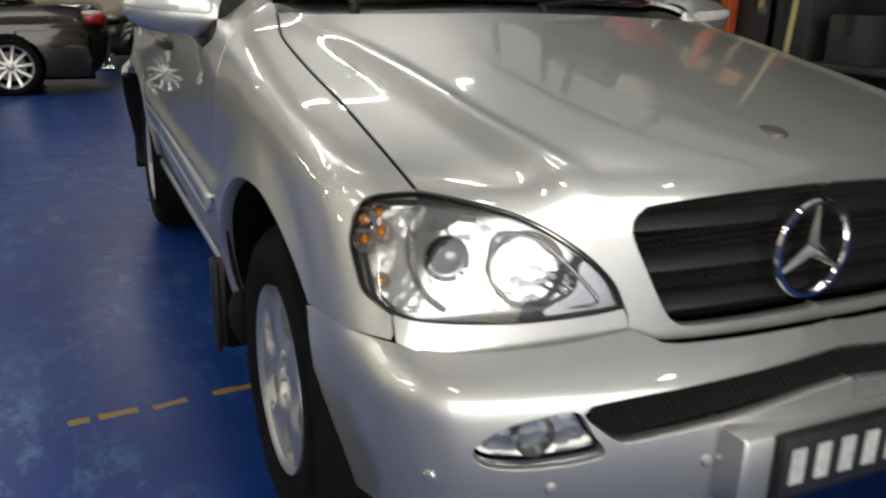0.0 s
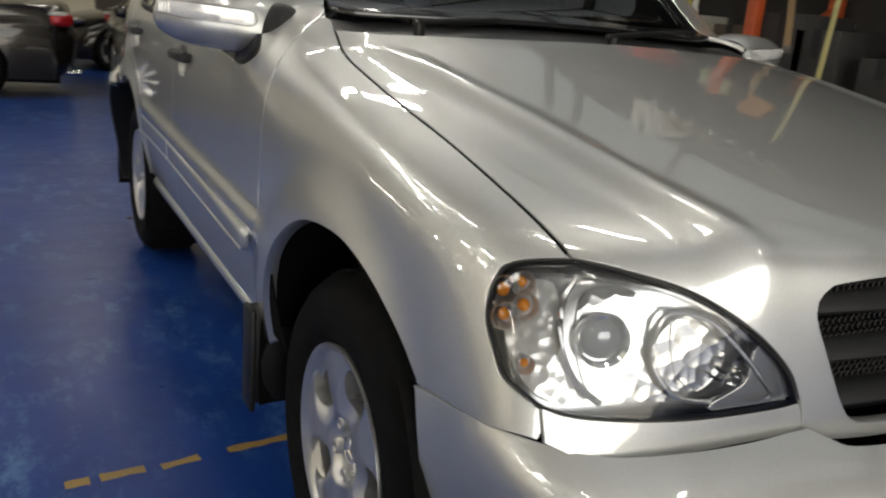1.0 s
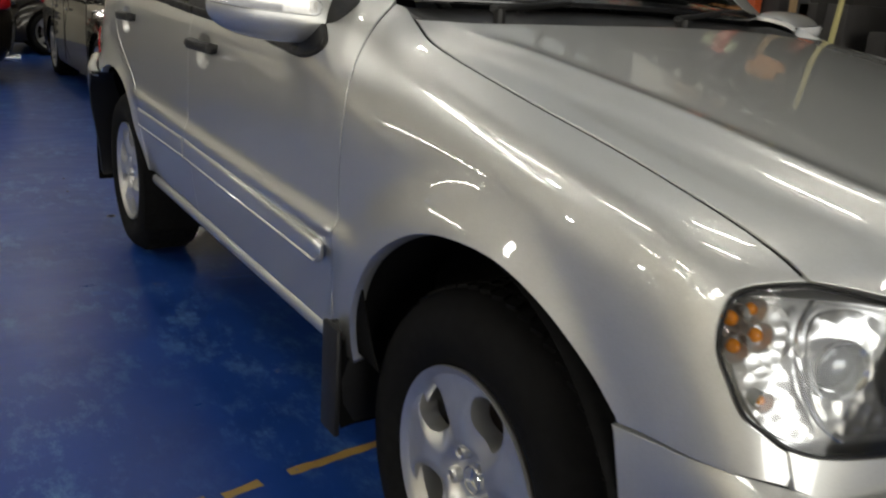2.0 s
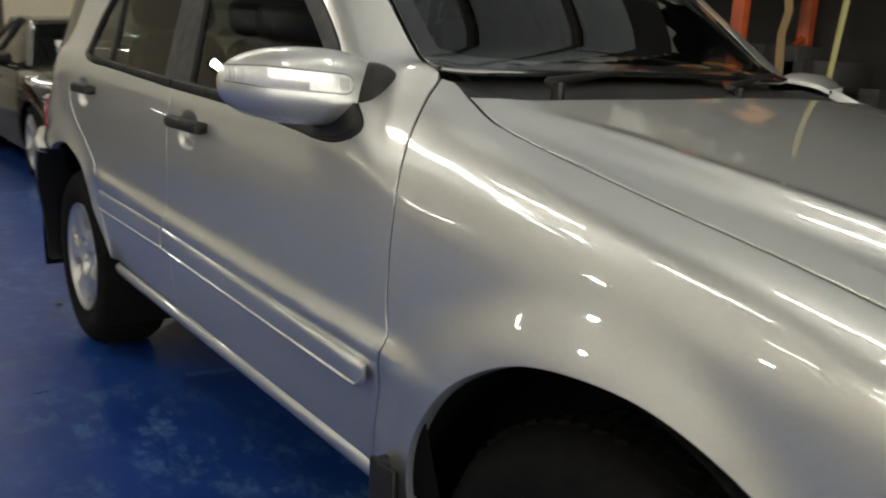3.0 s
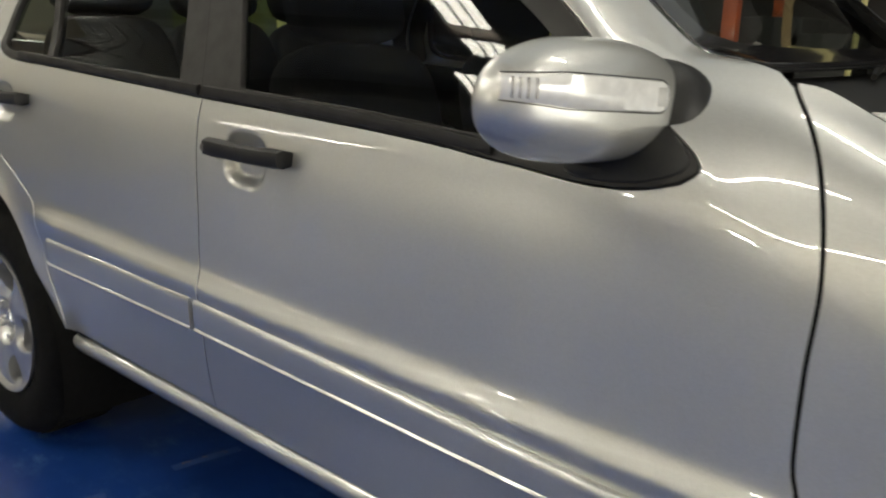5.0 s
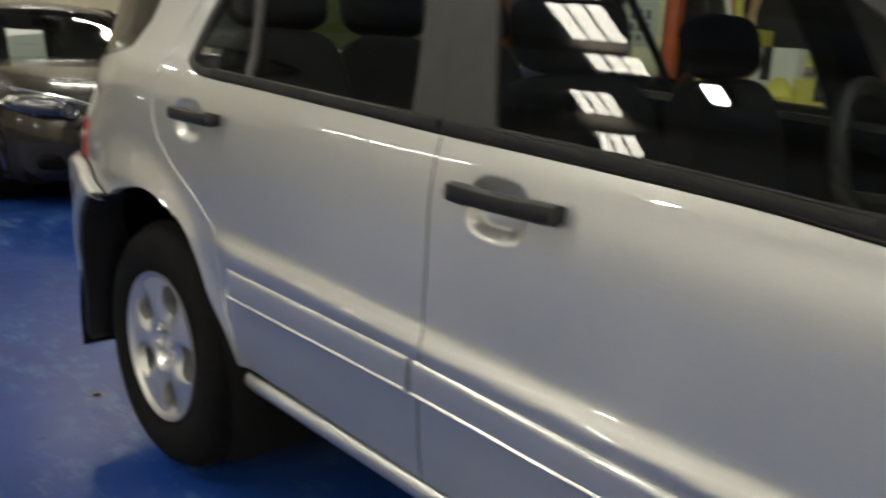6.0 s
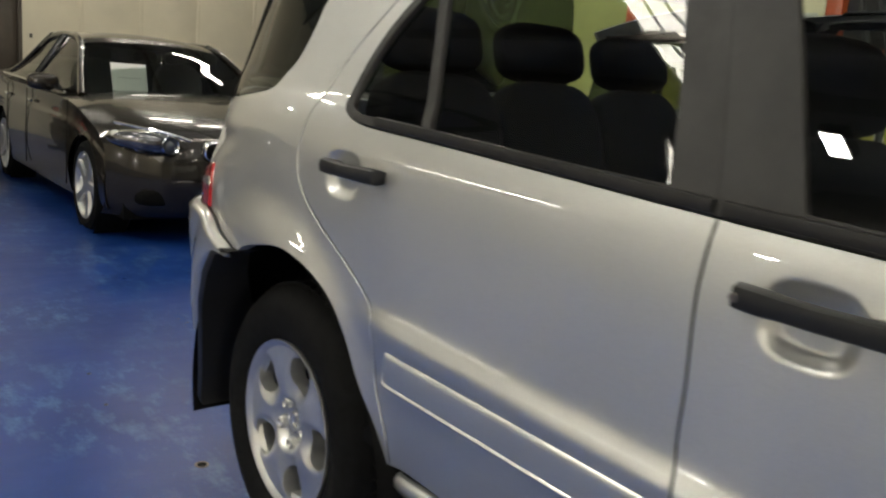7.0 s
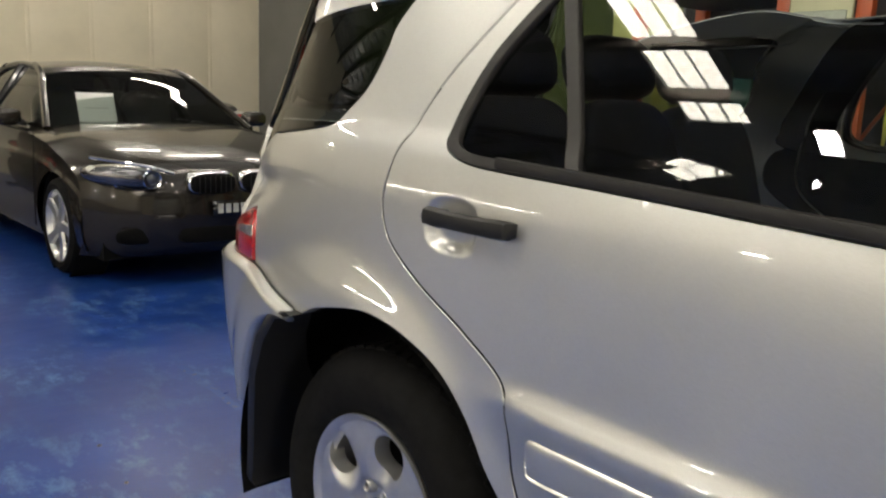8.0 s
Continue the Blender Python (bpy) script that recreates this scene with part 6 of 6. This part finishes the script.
part("loop", tube(smooth_line([(0, 0, 0), (-0.02, -0.10, -0.35), (-0.02, -0.06, -0.75), (-0.01, -0.16, -0.80), (-0.01, -0.20, -0.4), (0, -0.08, 0.02)], 0.04), 0.016, 8), BLACK, hose)
bunting = thing("bunting", "row of small white pennants on a cord", "bunting", (2.93, 0, 2.54))
part("cord", tube([(0, 0.95, 0.03), (0, 1.7, 0.0), (0, 2.45, 0.03)], 0.004, 5), TRIM, bunting)
for k in range(7):
    y = 1.15 + 0.18 * k
    bm = bmesh.new()
    v = [bm.verts.new(p) for p in ((-0.003, y - 0.035, 0), (-0.003, y + 0.035, 0), (-0.006, y, -0.075), (0.003, y - 0.035, 0), (0.003, y + 0.035, 0), (0.001, y, -0.075))]
    for f in ((0, 1, 2), (5, 4, 3), (0, 2, 5, 3), (1, 4, 5, 2), (0, 3, 4, 1)):
        bm.faces.new([v[i] for i in f])
    part("pennant", bm, WHITE, bunting, smooth=0)


# ---- the other cars ----
SEDAN_PAINT = flake_paint("brown_paint", (0.024, 0.020, 0.016), 0.4, 0.25, 1.5)
sheen = SEDAN_PAINT.node_tree.nodes["Principled BSDF"].inputs
sheen["Coat Weight"].default_value, sheen["Specular IOR Level"].default_value = 0.6, 0.3
LAMP_DARK = plain("lamp_interior", (0.16, 0.16, 0.17), 0.16, 0.75, coat=1.0, vary=0.3, scale=26)
SEDAN_GLASS = pane("sedan_glass", (0.74, 0.80, 0.76))
CABIN = plain("cabin_cloth", (0.03, 0.03, 0.03), 0.9, vary=0.2)


def sedan(label, at, turn, scale, spokes, group="other cars"):
    """A four-door saloon, nose at its origin and pointing to -y."""
    s = thing("sedan", label, "car", at, turn, group)
    s.matrix_basis = s.matrix_basis @ Matrix.Diagonal((*scale, 1))
    W = 0.92
    mid = smooth_line([(0.13, 0.19), (0.04, 0.27), (0.0, 0.42), (0.015, 0.58), (0.05, 0.70), (0.14, 0.79), (0.40, 0.87), (0.85, 0.95), (1.32, 1.00), (2.2, 1.02), (3.2, 1.04), (3.95, 1.07), (4.35, 1.085), (4.68, 1.06), (4.765, 0.97), (4.80, 0.80), (4.83, 0.62), (4.79, 0.36), (4.68, 0.24)], 0.05)
    F = np.linspace(-1, 1, 33)
    bm = bmesh.new()
    grid = []
    for y, z in mid:
        row = []
        for f in F:
            k = abs(f) ** 4
            nose, tail = np.clip(1 - y / 0.9, 0, 1), np.clip((y - 4.1) / 0.7, 0, 1)
            yy = y + 0.30 * k * nose ** 0.7 + 0.05 * f * f * nose - 0.20 * k * tail - 0.04 * f * f * tail
            row.append(Vector((W * f * (1 - 0.035 * k * (nose + tail)), yy, z - (0.055 * k + 0.03 * f * f) * np.clip((z - 0.5) / 0.3, 0, 1))))
        grid.append(row)
    V = [[bm.verts.new(p) for p in row] for row in grid]
    for i in range(len(mid) - 1):
        for j in range(32):
            if 1.36 < mid[i][0] < 3.9 and abs(F[j] + F[j + 1]) < 1.66 and mid[i][1] > 0.9:
                continue
            bm.faces.new((V[i][j], V[i][j + 1], V[i + 1][j + 1], V[i + 1][j]))
    n = 30
    axles = ((0.83, 0.325), (3.72, 0.325))
    for side_f, j in ((-1, 0), (1, 32)):
        ys = np.linspace(grid[3][j].y - 0.01, grid[-4][j].y + 0.01, 230)
        edge = np.array([(p[j].y, p[j].z) for p in grid if p[j].z > 0.60])
        order = np.argsort(edge[:, 0])
        ee = edge[order]
        rows = []
        for y in ys:
            zt = float(np.interp(y, ee[:, 0], ee[:, 1]))
            taper = 0.035 * (np.clip(1 - (y - 0.3) / 0.6, 0, 1) + np.clip((y - 4.0) / 0.7, 0, 1)) ** 1.5
            row = []
            for k in range(n + 1):
                v = k / n
                z = 0.21 + (zt - 0.21) * v
                u = W * (0.955 + 0.065 * math.sin(math.pi * min(1, v * 0.92 + 0.06)) ** 0.8 - 0.02 * v) - taper
                u = u + (W * 0.998 - taper * 0.9 - u) * max(0, v - 0.85) / 0.15 * 0.6
                if v > 0.70 and v < 0.80:
                    u += 0.006
                y2 = y
                for ay, az in axles:
                    r = math.hypot(y - ay, z - az)
                    if abs(r - 0.365) < 0.0135 and r > 0:
                        y2, z = ay + (y - ay) * 0.365 / r, az + (z - az) * 0.365 / r
                row.append((bm.verts.new((side_f * u, y2, z)), z, y2))
            rows.append(row)
        for a, b in zip(rows, rows[1:]):
            for k in range(n):
                q = (a[k], a[k + 1], b[k + 1], b[k])
                cy, cz = sum(v[2] for v in q) / 4, sum(v[1] for v in q) / 4
                if all(math.hypot(cy - ay, cz - az) > 0.364 for ay, az in axles):
                    bm.faces.new([v[0] for v in q])
    bmesh.ops.remove_doubles(bm, verts=bm.verts[:], dist=0.004)
    bmesh.ops.delete(bm, geom=[v for v in bm.verts if not v.link_faces], context="VERTS")
    part("body", bm, SEDAN_PAINT, s, smooth=45)
    # greenhouse: roof, pillars and panes
    line = [(1.30, 0.985, 0.80), (1.70, 1.20, 0.70), (2.05, 1.385, 0.61), (2.30, 1.445, 0.585), (2.75, 1.465, 0.58), (3.15, 1.435, 0.58), (3.45, 1.345, 0.60), (3.80, 1.15, 0.70), (4.02, 1.06, 0.76)]
    fine = smooth_line(line, 0.06)
    def strip(name, y0, y1, mat, f0=-1, f1=1, lift=0.0, label=""):
        bm = bmesh.new()
        rows = []
        sel = [p for p in fine if y0 - 0.03 <= p[0] <= y1 + 0.03]
        for y, z, w in sel:
            rows.append([bm.verts.new((w * f, y - 0.10 * (1 - f * f) * np.clip((2.1 - y) / 0.8, 0, 1), z + lift - 0.045 * f * f)) for f in np.linspace(f0, f1, 17)])
        for a, b in zip(rows, rows[1:]):
            for k in range(16):
                bm.faces.new((a[k], a[k + 1], b[k + 1], b[k]))
        return part(name, bm, mat, s, label, smooth=60)
    strip("roof", 2.05, 3.45, SEDAN_PAINT)
    strip("windscreen", 1.30, 2.06, SEDAN_GLASS, -0.95, 0.95, 0, "clear windscreen")
    strip("rear_screen", 3.44, 4.02, SEDAN_GLASS, -0.93, 0.93, 0, "clear rear window")
    for f in (-1, 1):
        for pts, r in ((line[:4], 0.028), (line[5:], 0.032)):
            pts = smooth_line([(f * w, y, z - 0.04) for y, z, w in pts], 0.06)
            part("pillar", tube(pts, r, 8), SEDAN_PAINT, s)
        part("roof_rail", tube(smooth_line([(f * (w + 0.005), y, z - 0.05) for y, z, w in line[2:7]], 0.06), 0.024, 8), SEDAN_PAINT, s)
        part("waist_trim", tube([(f * 0.885, 1.45, 0.955), (f * 0.895, 2.6, 0.985), (f * 0.885, 3.75, 1.01)], 0.012, 6), CHROME, s)
        def pane_quad(name, a, b):
            bm = bmesh.new()
            rows = []
            for k in range(9):
                y = a + (b - a) * k / 8
                top = np.interp(y, fine[:, 0], fine[:, 1]) - 0.06
                wt = np.interp(y, fine[:, 0], fine[:, 2])
                rows.append([bm.verts.new((f * (0.885 + (wt - 0.885) * v), y, 0.97 + (top - 0.97) * v)) for v in np.linspace(0, 1, 6)])
            for p, q in zip(rows, rows[1:]):
                for k in range(5):
                    bm.faces.new((p[k], p[k + 1], q[k + 1], q[k]))
            part(name, bm, SEDAN_GLASS, s, smooth=60)
        pane_quad("front_window", 1.50, 2.58)
        pane_quad("rear_window", 2.66, 3.62)
        part("centre_pillar", tube([(f * 0.885, 2.62, 0.96), (f * 0.60, 2.62, 1.40)], 0.03, 8), GLOSS_BLACK, s)
        m = part("door_mirror", rounded(f * 1.00, 1.62, 1.02, 0.115, 0.06, 0.065, 3.0, 14, 24), SEDAN_PAINT, s)
        part("mirror_stalk", tube([(f * 0.87, 1.62, 0.98), (f * 0.96, 1.62, 0.99)], 0.022, 8), BLACK, m)
        for y in (2.45, 3.45):
            part("door_handle", rounded(f * 0.925, y, 0.83, 0.012, 0.085, 0.014, 3, 8, 16), CHROME, s)
        for y0 in (1.22, 2.60, 3.42):
            part("door_gap", tube([(f * 0.928, y0, 0.28), (f * 0.936, y0 - 0.02, 0.55), (f * 0.915, y0, 0.92)], 0.004, 5), DARK, s)
        # head and tail lamps, fog lamps
        lamp = part("headlight", rounded(f * 0.66, 0.185, 0.712, 0.245, 0.17, 0.078, 2.6, 16, 28, shape=lambda p: Vector((p.x, p.y + 0.55 * (f * p.x) ** 2, p.z * (1.05 - 0.22 * f * p.x) + 0.26 * f * p.x))), LAMP_DARK, s, "clear twin headlight")
        for u, y in ((0.57, 0.026), (0.73, 0.098)):
            part("lamp_ring", shift(lathe([(0.0, 0.036), (-0.016, 0.050), (-0.024, 0.056), (-0.012, 0.061)], "y", 24), Matrix.Translation((f * u, y, 0.705))), CHROME, lamp)
            part("lamp_ball", rounded(f * u, y - 0.004, 0.705, 0.036, 0.022, 0.036, 2.0, 10, 18), GREY_GLASS, lamp)
        part("lamp_lid", tube(smooth_line([(f * 0.44, -0.012, 0.742), (f * 0.58, 0.020, 0.782), (f * 0.74, 0.095, 0.812), (f * 0.87, 0.23, 0.832)], 0.03), 0.010, 8), CHROME, lamp, "bright upper edge")
        part("turn_lamp", rounded(f * 0.865, 0.225, 0.745, 0.030, 0.045, 0.038, 2.4, 10, 16), WHITE, lamp)
        part("fog_lamp", shift(lathe([(0.0, 0.001), (-0.006, 0.03), (-0.012, 0.045), (0.02, 0.05)], "y", 20), Matrix.Translation((f * 0.66, 0.105, 0.34))), GLOSS_BLACK, s)
        part("fog_opening", rounded(f * 0.60, 0.115, 0.34, 0.17, 0.03, 0.055, 3, 10, 20), DARK, s)
        tail = part("tail_lamp", rounded(f * 0.73, 4.65, 0.865, 0.19, 0.12, 0.085, 3.0, 14, 24, shape=lambda p: Vector((p.x, p.y - 0.5 * (f * p.x) ** 2 * 0.9, p.z))), RED, s, "red tail lamp")
        part("lamp_band", rounded(f * 0.755, 4.60, 0.925, 0.165, 0.11, 0.026, 3.0, 10, 20), WHITE, tail)
        part("exhaust", shift(lathe([(0.0, 0.030), (0.0, 0.036), (-0.16, 0.036)], "y", 16), Matrix.Translation((f * 0.52, 4.83, 0.27))), CHROME, s)
        # kidney grille
        kid = part("kidney_grille", rounded(f * 0.180, 0.032, 0.672, 0.165, 0.068, 0.080, 3.2, 14, 26), CHROME, s, "chrome-rimmed grille opening")
        part("opening", rounded(f * 0.180, -0.012, 0.670, 0.152, 0.048, 0.066, 3.2, 12, 24), DARK, kid)
        for k in range(7):
            x = f * 0.180 - 0.108 + 0.036 * k
            part("grille_bar", tube([(x, -0.058, 0.615), (x, -0.058, 0.715)], 0.004, 5), BLACK, kid)
        for ay, _ in axles:
            w = new("wheel")
            w.parent = s
            w.matrix_basis = pose(f * 0.905, ay, 0.325, 0, 0, 0 if f < 0 else 180)
            part("tyre", lathe([(0.03, 0.235), (0.0, 0.25), (-0.006, 0.28), (0.01, 0.312), (0.04, 0.325), (0.18, 0.325), (0.21, 0.30), (0.21, 0.235)], steps=48), RUBBER, w)
            part("rim", lathe([(0.03, 0.215), (0.004, 0.232), (0.0, 0.241), (0.010, 0.244), (0.04, 0.232), (0.18, 0.225)], steps=48), ALLOY, w)
            for k in range(spokes):
                a = 2 * math.pi * (k + 0.3) / spokes
                wd = 0.19 / spokes
                pts = [(0.020, 0, 0.03), (0.026, 0, 0.12), (0.012, 0, 0.228)]
                bm = sweep([(-1, -0.5), (1, -0.5), (0.8, 0.4), (-0.8, 0.4)], [(p, (0, wd * (1.1 if q == 0 else 0.8 if q == 1 else 1.1), 0), (-0.022, 0, 0), 1) for q, p in enumerate(pts)])
                part("spoke", shift(bm, Matrix.Rotation(a, 4, "X")), ALLOY, w)
            part("hub", lathe([(0.004, 0.001), (0.006, 0.03), (0.016, 0.055), (0.03, 0.06)], steps=20), ALLOY, w)
            part("brake_disc", lathe([(0.09, 0.02), (0.09, 0.16), (0.11, 0.16)], steps=28), STEEL, w)
            part("wheel_house", lathe([(0.015, 0.366), (0.24, 0.366), (0.24, 0.02)], steps=40), DARK, w)
    part("lower_grille", rounded(0, 0.040, 0.335, 0.40, 0.04, 0.060, 4, 10, 24), DARK, s, "dark lower grille")
    plate = part("number_plate", box(-0.19, 0.19, -0.035, -0.01, 0.455, 0.555, 0.004), GLOSS_BLACK, s, "dark number plate with pale bars")
    for k in range(6):
        part("plate_bar", box(-0.155 + 0.054 * k, -0.118 + 0.054 * k, -0.038, -0.034, 0.475, 0.535), WHITE, plate)
    part("floor_pan", box(-0.80, 0.80, 0.25, 4.6, 0.17, 0.30), DARK, s)
    part("cabin_tub", box(-0.82, 0.82, 1.30, 3.95, 0.55, 0.72), CABIN, s)
    part("dashboard", rounded(0, 1.58, 0.89, 0.72, 0.22, 0.09, 3.5, 10, 24), CABIN, s)
    for x, y in ((-0.36, 2.45), (0.36, 2.45), (-0.36, 3.35), (0.36, 3.35)):
        part("seat", rounded(x, y, 0.95, 0.23, 0.09, 0.28, 3.2, 12, 20), CABIN, s)
        part("headrest", rounded(x, y + 0.04, 1.27, 0.12, 0.05, 0.07, 3, 10, 16), CABIN, s)
    return s


sedan("dark brown saloon with five-spoke alloy wheels and clear headlights", (1.62, 6.46, 0), 0, (1, 1, 1), 5)
paper = thing("paper_sheet", "white paper sheet standing behind the windscreen", "paper", (1.27, 8.02, 0.985))
part("sheet_of_paper", box(-0.142, 0.142, -0.001, 0.001, 0, 0.235), plain("paper_white", (0.78, 0.78, 0.76), 0.6), paper).rotation_euler = (radians(-20), 0, 0)
part("print_line", box(-0.09, 0.09, -0.003, -0.0015, 0.11, 0.114), plain("grey_print", (0.4, 0.4, 0.4), 0.6), paper).rotation_euler = (radians(-20), 0, 0)
sedan("brown saloon parked side-on with ten-spoke alloy wheels", (-4.58, 9.74, 0), -90, (1, 1, 1), 10)
hatch = sedan("dark saloon parked by the cream wall, mostly hidden", (0.20, 13.40, 0), -90, (1, 1, 1), 5)
part("side_lamp", rounded(-0.925, 0.86, 0.72, 0.012, 0.07, 0.03, 3, 8, 16), AMBER, hatch, "orange side lamp")
